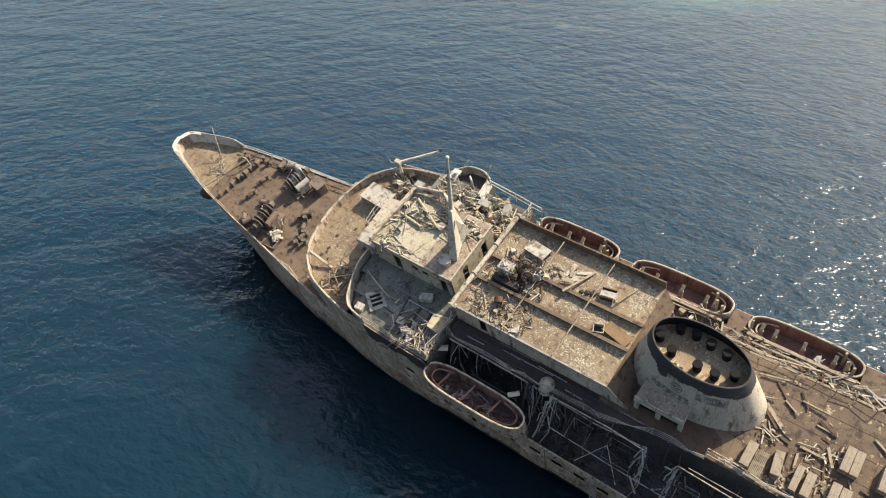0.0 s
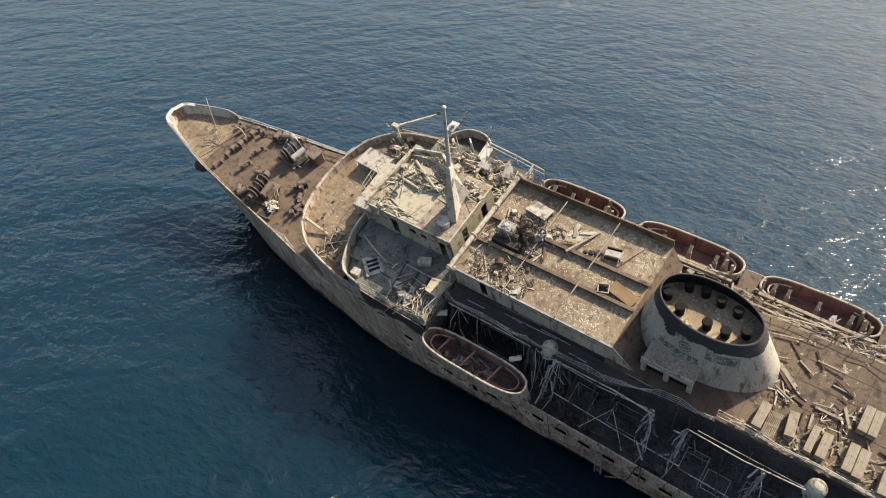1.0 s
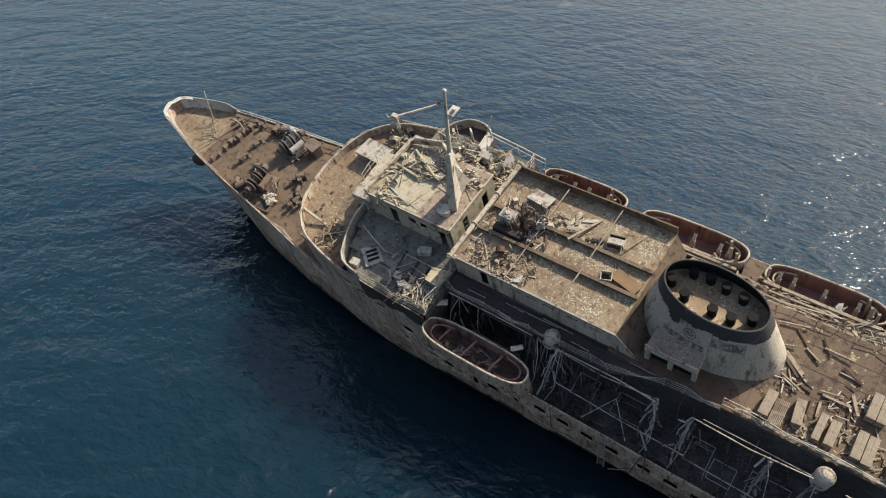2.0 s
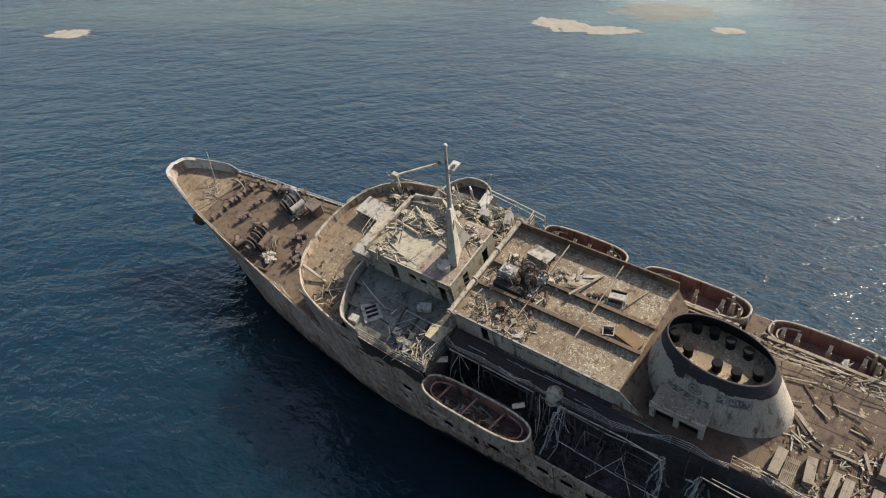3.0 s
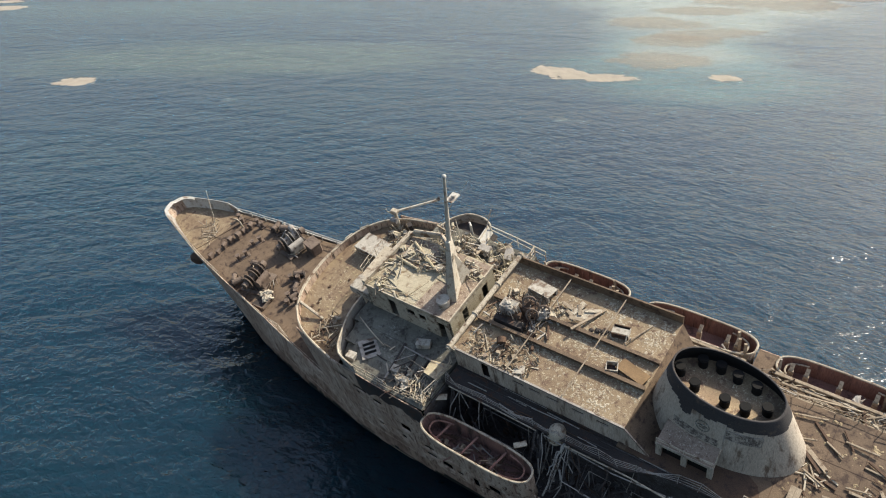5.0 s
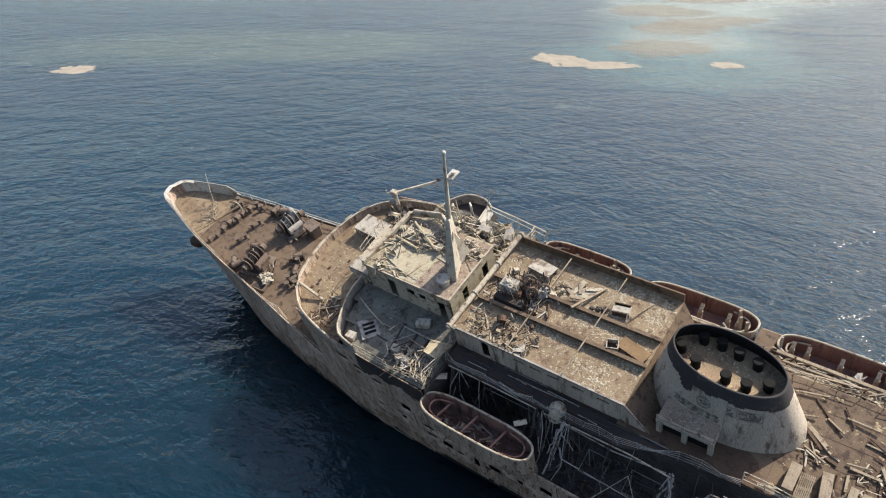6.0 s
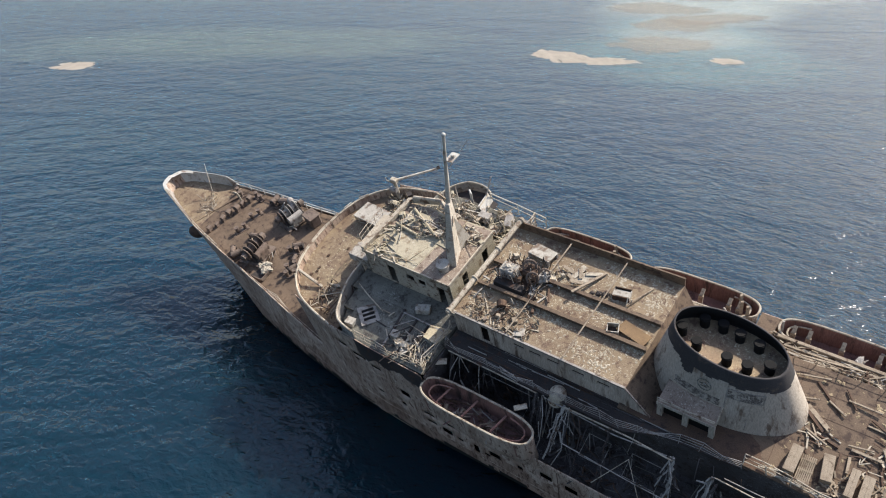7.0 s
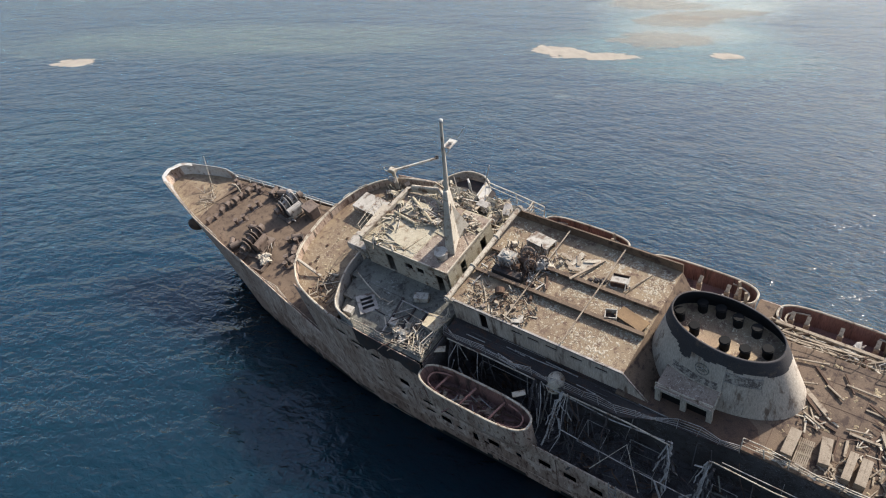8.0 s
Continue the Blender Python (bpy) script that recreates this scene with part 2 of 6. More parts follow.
def tube(bm, pts, r, n=6, r2=None, close=False):
    """A round bar along a line of points, tapering from r to r2."""
    pts = [Vector(p) for p in pts]
    r2 = r if r2 is None else r2
    rings = []
    ref = Vector((0.31, 0.17, 0.93))
    for i, p in enumerate(pts):
        if close:
            d = pts[(i + 1) % len(pts)] - pts[i - 1]
        else:
            d = pts[min(i + 1, len(pts) - 1)] - pts[max(i - 1, 0)]
        s = d.cross(ref).normalized()
        t = s.cross(d).normalized()
        k = r + (r2 - r) * i / max(1, len(pts) - 1)
        rings.append([bm.verts.new(p + k * (math.cos(2 * math.pi * j / n) * s + math.sin(2 * math.pi * j / n) * t)) for j in range(n)])
    last = len(rings) if close else len(rings) - 1
    for i in range(last):
        a, b = rings[i], rings[(i + 1) % len(rings)]
        for j in range(n):
            bm.faces.new((a[j], a[(j + 1) % n], b[(j + 1) % n], b[j]))
    if not close:
        bm.faces.new(rings[0])
        bm.faces.new(rings[-1][::-1])
    return bm


def cyl(bm, a, b, r, n=12, r2=None):
    return tube(bm, [a, b], r, n, r2)


def wall(bm, pts, z0, z1, thick, close=False):
    """An upright wall of some thickness along a plan line; z0, z1 numbers or lists."""
    n = len(pts)
    z0 = [z0] * n if isinstance(z0, (int, float)) else z0
    z1 = [z1] * n if isinstance(z1, (int, float)) else z1
    p = [Vector((x, y)) for x, y in pts]
    rows = []
    for i in range(n):
        d = (p[(i + 1) % n] - p[i - 1]) if close else (p[min(i + 1, n - 1)] - p[max(i - 1, 0)])
        s = Vector((-d.y, d.x)).normalized() * thick / 2
        a, b = p[i] + s, p[i] - s
        rows.append([bm.verts.new((a.x, a.y, z0[i])), bm.verts.new((a.x, a.y, z1[i])), bm.verts.new((b.x, b.y, z1[i])), bm.verts.new((b.x, b.y, z0[i]))])
    for i in range(n if close else n - 1):
        a, b = rows[i], rows[(i + 1) % n]
        for j in range(4):
            bm.faces.new((a[j], b[j], b[(j + 1) % 4], a[(j + 1) % 4]))
    if not close:
        bm.faces.new(rows[0])
        bm.faces.new(rows[-1][::-1])
    return bm


def slab(bm, pts, z0, z1):
    """A flat plate over a plan outline; z as numbers or functions of x, y."""
    f0 = z0 if callable(z0) else (lambda x, y: z0)
    f1 = z1 if callable(z1) else (lambda x, y: z1)
    lo = [bm.verts.new((x, y, f0(x, y))) for x, y in pts]
    hi = [bm.verts.new((x, y, f1(x, y))) for x, y in pts]
    bm.faces.new(lo[::-1])
    bm.faces.new(hi)
    n = len(pts)
    for i in range(n):
        bm.faces.new((lo[i], lo[(i + 1) % n], hi[(i + 1) % n], hi[i]))
    return bm


def curve_pts(pts, n=6):
    """A smooth line through plan or space points."""
    p = [Vector(q) for q in pts]
    out = []
    for i in range(len(p) - 1):
        a, b, c, d = p[max(i - 1, 0)], p[i], p[i + 1], p[min(i + 2, len(p) - 1)]
        for k in range(n):
            t = k / n
            out.append(0.5 * ((2 * b) + (c - a) * t + (2 * a - 5 * b + 4 * c - d) * t * t + (3 * b - a - 3 * c + d) * t ** 3))
    out.append(p[-1])
    return [tuple(q) for q in out]


def B():
    return bmesh.new()

# ---- sea ----
bm = B()
bmesh.ops.create_grid(bm, x_segments=40, y_segments=40, size=2400)
sea_mesh = mesh_of("water", bm, SEA)
sea = new("water", sea_mesh)
sea.location = (0, 1500, 0)
tagged(sea, "deep blue sea with small wind waves", "water", kind="structure")


def surf(cx, cy, rx, ry, turn, seed, foam, z=0.01):
    """A ragged sheet of foam where a swell breaks on the shoal, a little raised towards its crest."""
    bm = B()
    n, rings = 90, (1.0, 0.75, 0.4)
    m = pose(cx, cy, 0, 0, 0, turn)
    grid = []
    for k in rings:
        row = []
        for i in range(n):
            a = 2 * math.pi * i / n
            r = 1 + 0.45 * noise.noise((2.1 * math.cos(a) + seed, 2.1 * math.sin(a), seed)) + 0.30 * noise.noise((9 * math.cos(a), 9 * math.sin(a), seed)) + 0.2 * noise.noise((24 * math.cos(a), 24 * math.sin(a), seed))
            r = 1 + (r - 1) * (0.3 + 0.7 * k)
            row.append(bm.verts.new(m @ Vector((rx * k * r * math.cos(a), ry * k * r * math.sin(a), z + 0.0005 * seed))))
        grid.append(row)
    for a, b in zip(grid, grid[1:]):
        for i in range(n):
            bm.faces.new((a[i], a[(i + 1) % n], b[(i + 1) % n], b[i]))
    bm.faces.new(grid[-1])
    ob = new("surf", mesh_of("surf", bm, foam, True))
    return tagged(ob, "sandy pale surf breaking over a shallow reef", "surf", "surf patches on the shoal", "stuff")


for i, (cx, cy, rx, ry, turn) in enumerate(((-110, 214, 5.5, 6.5, 10), (36, 225, 11, 6.5, -55), (47, 214.5, 12, 5.5, -10), (84, 213, 4, 5, 0), (74, 246, 17, 14, 20), (92, 290, 16, 16, 20), (98, 345, 22, 24, 15), (136, 394, 27, 20, 10), (112, 305, 24, 14, 30), (205, 530, 70, 120, -15),
                                            (250, 700, 150, 110, 10), (-258, 430, 12, 14, 0), (-275, 470, 8, 9, 0), (-235, 590, 90, 7, 28), (120, 860, 380, 50, 0))):
    surf(cx, cy, 1.15 * rx, 1.1 * ry, turn, 3.7 * i + 1, FOAM_THIN if 4 <= i <= 9 else FOAM)


# ---- the hull ----
DECK_X = (10, 15, 20, 25, 30, 35, 38.7, 40.5, 42.4, 44.4, 45.7, 46.4, 46.75, 46.9)
DECK_B = (8.25, 7.25, 6.5, 5.65, 4.95, 4.3, 3.72, 3.25, 2.75, 2.15, 1.75, 1.35, 0.7, 0.0)
LOW_U = (0, 0.15, 0.3, 0.45, 0.6, 0.75, 0.9, 1)
LOW_B = (8.3, 7.9, 7.4, 6.5, 5.5, 4.1, 2.3, 0)
RIM_X = (17.7, 25.8, 31, 35, 39.3, 40.6, 46.9)
RIM_Z = (-6.0, -5.85, -5.55, -5.25, -5.0, -4.25, -3.95)
RIM_X_STARBOARD = (17.7, 25.8, 31, 35, 39.3, 40.2, 46.9)
RIM_Z_STARBOARD = (-6.43, -6.25, -5.95, -5.7, -5.5, -4.4, -4.05)
KEEL = -22.0


def mid(x):
    return -1.25 * min(max((x - 6) / 36, 0), 1)


def fore_deck_z(x):
    return float(np.interp(x, (17, 26, 31, 35, 41, 47), (-6.55, -6.35, -6.05, -5.8, -5.5, -5.2)))


def rim(x, side):
    if x > 14.6:
        return float(np.interp(x, RIM_X, RIM_Z) if side > 0 else np.interp(x, RIM_X_STARBOARD, RIM_Z_STARBOARD))
    if x > 9.6:
        return 0.78
    if x > 0.2:
        return 1.1 if side > 0 else 0.6
    return -2.6 if side > 0 or any(a < x < b for a, b in ((-27.3, -19.7), (-17.6, -9.8), (-7.9, -0.9))) else -0.4


def half(x, z):
    """Half breadth of the hull at x and z, and the x to which a station slides under the raked stem."""
    if x <= 10:
        b = 8.25 + 0.2 * min(1, (10 - x) / 8)
        k = max(0, (-17.0 - z) / 5.0)
        return x, b - 3.5 * k * k
    u = (x - 10) / 36.9
    top = float(np.interp(x, DECK_X, DECK_B))
    low = float(np.interp(u, LOW_U, LOW_B))
    s = 46.15 + 0.45 * (max(z, -15) + 4)
    ztop = float(np.interp(x, (17, 47), (-5.5, -4.1)))
    k = min(1.0, max(0.0, (ztop - z) / 8.5)) ** 0.85
    return 10 + u * (s - 10), top + (low - top) * k


def hull_shell(side, holes):
    bm = B()
    xs = list(np.arange(-46, 10.01, 0.5)) + [10 + 0.45 * i for i in range(1, 11)] + [14.59, 14.61] + [15.0 + 0.45 * i for i in range(6)] + [17.7] + list(np.linspace(18, 44.5, 60)) + [45, 45.5, 45.9, 46.2, 46.5, 46.7, 46.82, 46.9]
    zs = list(np.arange(1.2, -13.3, -0.4)) + [-14.5, -16, -18, -20, KEEL]
    grid = []
    for x in xs:
        r = rim(x, side)
        row = []
        for z in zs:
            z = min(z, r)
            xx, b = half(x, z)
            row.append(bm.verts.new((xx, mid(x) + side * b, z)))
        grid.append(row)
    for i in range(len(xs) - 1):
        for j in range(len(zs) - 1):
            x, z = (xs[i] + xs[i + 1]) / 2, (zs[j] + zs[j + 1]) / 2
            if zs[j + 1] >= min(rim(xs[i], side), rim(xs[i + 1], side)) - 1e-6:
                continue
            if any(abs(x - hx) < hw and abs(z - hz) < hh for hx, hz, hw, hh in holes):
                continue
            f = bm.faces.new((grid[i][j], grid[i][j + 1], grid[i + 1][j + 1], grid[i + 1][j]))
            c = SHIP @ f.calc_center_median()
            if c.z < 2.3 + 2.2 * noise.noise((0.3 * c.x, 0.3 * c.y, 4.0)) + 1.2 * noise.noise((1.1 * c.x, 1.1 * c.y, 1.1 * c.z)):
                f.material_index = 2
            # near black below a ragged line just above the sea
            if c.z < 0.4 + 0.7 * noise.noise((0.35 * c.x, 0.35 * c.y, 0.0)) + 0.4 * noise.noise((1.3 * c.x, 1.3 * c.y, 0.0)):
                f.material_index = 1
    bmesh.ops.remove_doubles(bm, verts=bm.verts, dist=0.001)
    loose = [v for v in bm.verts if not v.link_faces]
    bmesh.ops.delete(bm, geom=loose, context="VERTS")
    return bm


ship = thing("shipwreck", "rusting grey passenger ship wreck listing to port in deep blue sea", "ship")
HOLES = [(13.9, -1.4, 0.3, 0.25), (11.4, -1.1, 0.5, 0.3), (9.25, -1.0, 0.55, 0.3), (7.25, -1.5, 0.55, 0.3), (5.5, -1.9, 0.5, 0.3), (15.7, -5.5, 0.3, 0.25),
         (9.0, -3.0, 0.25, 0.25), (6.5, -3.9, 0.25, 0.25), (3.0, -3.6, 0.5, 0.3), (1.0, -5.0, 0.5, 0.3), (-0.6, -6.6, 0.5, 0.4), (-1.6, -6.6, 0.25, 0.25), (-3.2, -7.0, 0.25, 0.25)]
HOLES += [(-1.0, -4.8, 0.5, 0.3), (-5.2, -6.0, 0.5, 0.3), (-7.4, -5.6, 0.3, 0.3), (-3.4, -6.4, 0.3, 0.3), (4.0, -5.4, 0.3, 0.3), (7.6, -2.2, 0.3, 0.25)]
HOLES += [(11.4 - 2.6 * i, -5.2 - 0.25 * i, 0.3, 0.22) for i in range(7)]
HOLES += [(-9.5 - 2.08 * i, -4.8, 0.5, 0.3) for i in range(12)]
hull = part("hull", hull_shell(1, HOLES), (HULL, DARK_BOTTOM, STRAKE), ship, "grey hull plating streaked with rust", smooth=True)
hull_far = part("hull", hull_shell(-1, []), (HULL, DARK_BOTTOM, STRAKE), ship, smooth=True)
for h in (hull, hull_far):
    md = h.modifiers.new("plate", "SOLIDIFY")
    md.thickness, md.offset = 0.07, 0
bm = B()
wall(bm, [(-46, -8.4), (-46, 8.4)], KEEL, -0.4, 0.1)
part("transom", bm, HULL, ship)
bm = B()
slab(bm, [(-46, -5.2), (10, -5.2), (30, -3), (40, -1.2), (40, -1.0), (30, 1.5), (10, 5), (-46, 5)], KEEL, KEEL + 0.1)
part("bottom_plate", bm, HULL, ship)


def plan_edge(x, inset=0.06, z=None):
    u = x if x <= 10 else min(46.9, 10 + (x - 10) * 36.9 / 35.5)
    return half(u, z if z is not None else 5)[1] - inset


bm = B()
line = [(*p[:2], rim(x, 1) + 0.02) for x in np.linspace(18, 46.2, 50) for p in [(half(x, rim(x, 1))[0], mid(x) + half(x, rim(x, 1))[1])]]
line += [(half(46.9, -3.95)[0], mid(46.9), -3.93)]
tube(bm, line, 0.07, 5)
part("rim_bar", bm, PAINT, ship, "pale worn bar along the bulwark's top")
bm = B()
line = [(half(x, rim(x, -1))[0], mid(x) - half(x, rim(x, -1))[1], rim(x, -1) + 0.02) for x in np.linspace(18, 46.2, 50)]
line += [(half(46.9, -3.95)[0], mid(46.9), -3.93)]
tube(bm, line, 0.06, 6)
part("rim_bar", bm, WHITE, ship)

# broad white cap plate round the bow's tip
bm = B()
cap = [(x, -1) for x in np.linspace(45.0, 46.85, 10)] + [(46.9, 1)] + [(x, 1) for x in np.linspace(46.7, 45.6, 5)]
strip = []
for x, sd in cap:
    z = rim(x, sd) + 0.05
    xx, b = half(x, z)
    c = Vector((xx, mid(x) + sd * b))
    inner = c + (Vector((41.0, mid(41))) - c).normalized() * 0.5
    strip.append([bm.verts.new((c.x + 0.05, c.y, z)), bm.verts.new((inner.x, inner.y, z - 0.04))])
for p, q in zip(strip, strip[1:]):
    bm.faces.new((p[0], q[0], q[1], p[1]))
cap_plate = part("bow_cap", bm, WHITE, ship, "chalky white cap plate round the bow's tip")
cap_plate.modifiers.new("plate", "SOLIDIFY").thickness = 0.05

# plate seams along the port side
for z in (-2.9, -5.3, -7.6, -9.9):
    bm = B()
    tube(bm, [(half(x, z)[0], mid(x) + half(x, z)[1] + 0.035, z) for x in np.arange(-45, 14 if z > -5 else 44, 1.5)], 0.03, 4)
    part("plate_seam", bm, HULL, ship)

# white lining of the bow bulwark
def lining(side, x0, x1, tone):
    xs = np.linspace(x0, x1, 16)
    bm = B()
    rows = []
    for x in xs:
        row = []
        for k in range(5):
            z = fore_deck_z(x) + (rim(x, side) - 0.03 - fore_deck_z(x)) * k / 4
            xx, b = half(x, z)
            row.append(bm.verts.new((xx - 0.06, mid(x) + side * (b - 0.1), z)))
        rows.append(row)
    for p, q in zip(rows, rows[1:]):
        for k in range(4):
            bm.faces.new((p[k], p[k + 1], q[k + 1], q[k]))
    ob = part("bulwark_lining", bm, tone, ship, "chalky white inner face of the bow bulwark")
    ob.modifiers.new("plate", "SOLIDIFY").thickness = 0.03


lining(-1, 40.4, 46.5, WHITE)
lining(1, 40.6, 46.4, GREY)

# foredeck
xs = list(np.linspace(13.5, 45.2, 44))
bm = B()
rows = []
for x in xs:
    c, b = mid(x), plan_edge(x)
    rows.append([bm.verts.new((x, c + b * k / 6, fore_deck_z(x) + 0.06 * (1 - (k / 6) ** 2))) for k in range(-6, 7)])
for i in range(len(rows) - 1):
    for k in range(12):
        bm.faces.new((rows[i][k], rows[i][k + 1], rows[i + 1][k + 1], rows[i + 1][k]))
fd = part("foredeck", bm, DECK, ship, "brown rusted foredeck plating")
md = fd.modifiers.new("plate", "SOLIDIFY")
md.thickness, md.offset = 0.05, -1

# front of the superstructure and forward deck
FRONT = curve_pts([(9.6, 8.1), (12.3, 7.55), (14.4, 6.85), (15.8, 5.8), (16.7, 4.6), (17.4, 2.7), (17.75, -0.4), (17.4, -3.5), (16.45, -5.5), (15.0, -6.85), (13.0, -7.7), (9.6, -8.25)], 5)
bm = B()
wall(bm, FRONT, -6.9, 0.78, 0.1)
part("front_wall", bm, HULL, ship, "curved grey front wall of the superstructure")
bm = B()
tube(bm, [(x, y, 0.8) for x, y in FRONT], 0.09, 6)
part("cap_rail", bm, PAINT, ship, "pale rail cap")
bm = B()
slab(bm, [(x, y * 0.992) for x, y in FRONT] , -0.15, 0.0)
part("forward_deck", bm, DECK_PALE, ship, "tan rusted deck plating")
STIFF = mesh_of("stiffener", wall(B(), [(0, 0), (-0.06, 0)], [0, 0], [0.72, 0.6], 0.03), PAINT)
for i in range(3, len(FRONT) - 3, 4):
    (x0, y0), (x1, y1) = FRONT[i - 1], FRONT[i + 1]
    part("stiffener", STIFF, PAINT, ship, m=pose(FRONT[i][0] - 0.05, FRONT[i][1] * 0.992, 0.0, 0, 0, math.degrees(math.atan2(y1 - y0, x1 - x0)) + 90))

# ---- openings ----
def pierced(bm, a, b, z0, z1, thick, holes):
    """A straight wall from plan point a to b with rectangular openings (start, end, low, high) along it."""
    a, b = Vector((*a, 0)), Vector((*b, 0))
    d = (b - a).normalized()
    side = Vector((-d.y, d.x, 0)) * thick / 2
    us = sorted({0.0, (b - a).length, *(h[0] for h in holes), *(h[1] for h in holes)})
    zs = sorted({z0, z1, *(h[2] for h in holes), *(h[3] for h in holes)})
    solid = {(i, j) for i in range(len(us) - 1) for j in range(len(zs) - 1)
             if not any(h[0] < (us[i] + us[i + 1]) / 2 < h[1] and h[2] < (zs[j] + zs[j + 1]) / 2 < h[3] for h in holes)}
    pts = {}

    def v(i, j, k):
        if (i, j, k) not in pts:
            pts[i, j, k] = bm.verts.new(a + d * us[i] + side * k + Vector((0, 0, zs[j])))
        return pts[i, j, k]
    for i, j in solid:
        for k in (1, -1):
            bm.faces.new((v(i, j, k), v(i + 1, j, k), v(i + 1, j + 1, k), v(i, j + 1, k)))
        for (di, dj), (p, q) in (((-1, 0), ((i, j), (i, j + 1))), ((1, 0), ((i + 1, j), (i + 1, j + 1))), ((0, -1), ((i, j), (i + 1, j))), ((0, 1), ((i, j + 1), (i + 1, j + 1)))):
            if (i + di, j + dj) not in solid:
                bm.faces.new((v(*p, 1), v(*q, 1), v(*q, -1), v(*p, -1)))
    return bm


# ---- bridge wings and bridge ----
bm = B()
WING = [(0.2, 8.2), (0.2, -8.2), (9.4, -8.2), (10.2, -4), (10.4, 2), (10.2, 4.4), (9.0, 7.2), (8.0, 7.9)]


def wing_z(x, y):
    return 1.45 - 0.06 * max(0.0, y - 2.4) if y > 0 else 1.2


slab(bm, WING, 0.75, 0.9)
part("bridge_deck_beam", bm, DARK, ship)
bd = part("bridge_deck", slab(B(), WING, 0.9, 0.95), SCORCH, ship, "grey scorched bridge wing deck")
for y0, y1 in ((-8.2, -5.5), (-5.5, -2.5), (-2.5, 2.4), (2.4, 4.3), (4.3, 6.2), (6.2, 8.32)):
    x1 = 10.3 if y1 < 4.4 else (9.7 if y1 < 6.3 else 8.2)
    bm = B()
    slab(bm, [(0.25, y0 + 0.01), (x1 if y0 < 4.4 else x1 + 0.4, y0 + 0.01), (x1, y1 - 0.01), (0.25, y1 - 0.01)], 0.96, lambda x, y: wing_z(x, y))
    part("deck_plate", bm, SCORCH, bd)
for s in (1, -1):
    w = curve_pts([(10.7, 2.4), (10.5, 4.4), (9.5, 6.8), (8.9, 7.6), (8.3, 7.95), (6.8, 8.25)], 5)
    if s < 0:
        w = curve_pts([(9.5, -7.0), (9.1, -8.45), (7.9, -9.6), (6.4, -9.7), (5.4, -9.2)], 5)
    bm = B()
    wall(bm, w, 0.0 if s > 0 else 0.9, 2.05 if s > 0 else 1.9, 0.08)
    wb = part("wing_bulwark", bm, GREY, ship, "curved grey bulwark of a bridge wing")
    bm = B()
    tube(bm, [(x, y, 2.05 if s > 0 else 1.9) for x, y in w], 0.08, 6)
    part("cap_rail", bm, PAINT, wb, "pale rail cap")
bm = B()
slab(bm, [(9.45, -6.4), (9.0, -8.3), (7.85, -9.5), (6.4, -9.6), (4.6, -8.9), (4.6, -6.4)], 1.0, 1.12)
part("wing_deck", bm, DARK, ship, "blackened deck of the starboard wing")

for x in (2.2, 3.3, 4.6):
    part("deck_beam", bar(B(), (x, 4.6, wing_z(x, 4.6) + 0.08), (x - 0.3, 8.0, wing_z(x, 8.0) + 0.1), 0.12, 0.16), DARK if x < 4 else GREY, bd)
part("deck_beam", bar(B(), (4.8, 4.6, wing_z(4, 4.6) + 0.1), (0.6, 4.7, wing_z(1, 4.7) + 0.12), 0.1, 0.16), GREY, bd)
bm = B()
rows = []
for x in np.linspace(6.9, 0.15, 28):
    low = -0.35 - 1.5 * max(0.0, noise.noise((x * 0.55, 3.0, 0.0)) + 0.25) - 0.35 * noise.noise((x * 2.2, 0.0, 5.0))
    y = mid(x) + half(x, 0)[1] + 0.07
    rows.append([bm.verts.new((x, y, 1.12)), bm.verts.new((x, y, low))])
for p, q in zip(rows, rows[1:]):
    bm.faces.new((p[0], q[0], q[1], p[1]))
strake = part("burnt_strake", bm, DARK, ship, "burnt plating with a ragged edge below the wing's rail")
strake.modifiers.new("plate", "SOLIDIFY").thickness = 0.04

# house walls with their doors and windows
bh = part("bridge_house", slab(B(), [(9.6, 2.3), (1.35, 2.3), (1.35, -3.5), (9.6, -3.5)], 1.0, 1.3), GREY, ship, "cream bridge house with open doors and broken windows")
part("side_wall", pierced(B(), (9.6, 2.4), (1.4, 2.4), 1.1, 4.0, 0.1, [(2.1, 2.85, 1.5, 3.45), (4.0, 4.8, 2.7, 3.3), (5.2, 5.9, 2.7, 3.3), (7.05, 7.75, 1.4, 3.35)]), PAINT, bh)
part("front_wall", pierced(B(), (9.6, -3.6), (9.6, 2.4), 1.1, 4.0, 0.1, [(0.4 + 0.9 * i, 1.05 + 0.9 * i, 2.5, 3.4) for i in range(6)]), PAINT, bh)
part("side_wall", pierced(B(), (9.6, -3.6), (1.4, -3.6), 1.1, 4.0, 0.1, [(2.1, 2.85, 1.3, 3.3)]), PAINT, bh)
part("aft_wall", pierced(B(), (1.3, 2.35), (1.3, -3.55), 1.1, 4.0, 0.1, [(1.5, 2.15, 1.5, 3.5), (4.2, 4.9, 1.5, 3.4)]), YELLOW, bh, "yellowed cream aft wall")
part("partition", pierced(B(), (5.5, 2.3), (5.5, -3.5), 1.1, 3.95, 0.08, [(2, 2.8, 1.1, 3.1)]), DARK, bh)
bm = B()
slab(bm, [(9.8, 2.55), (1.2, 2.55), (1.2, -3.75), (9.8, -3.75)], 4.0, 4.14)
part("bridge_roof", bm, ROOF, bh, "cream bridge roof with pale yellow patches")
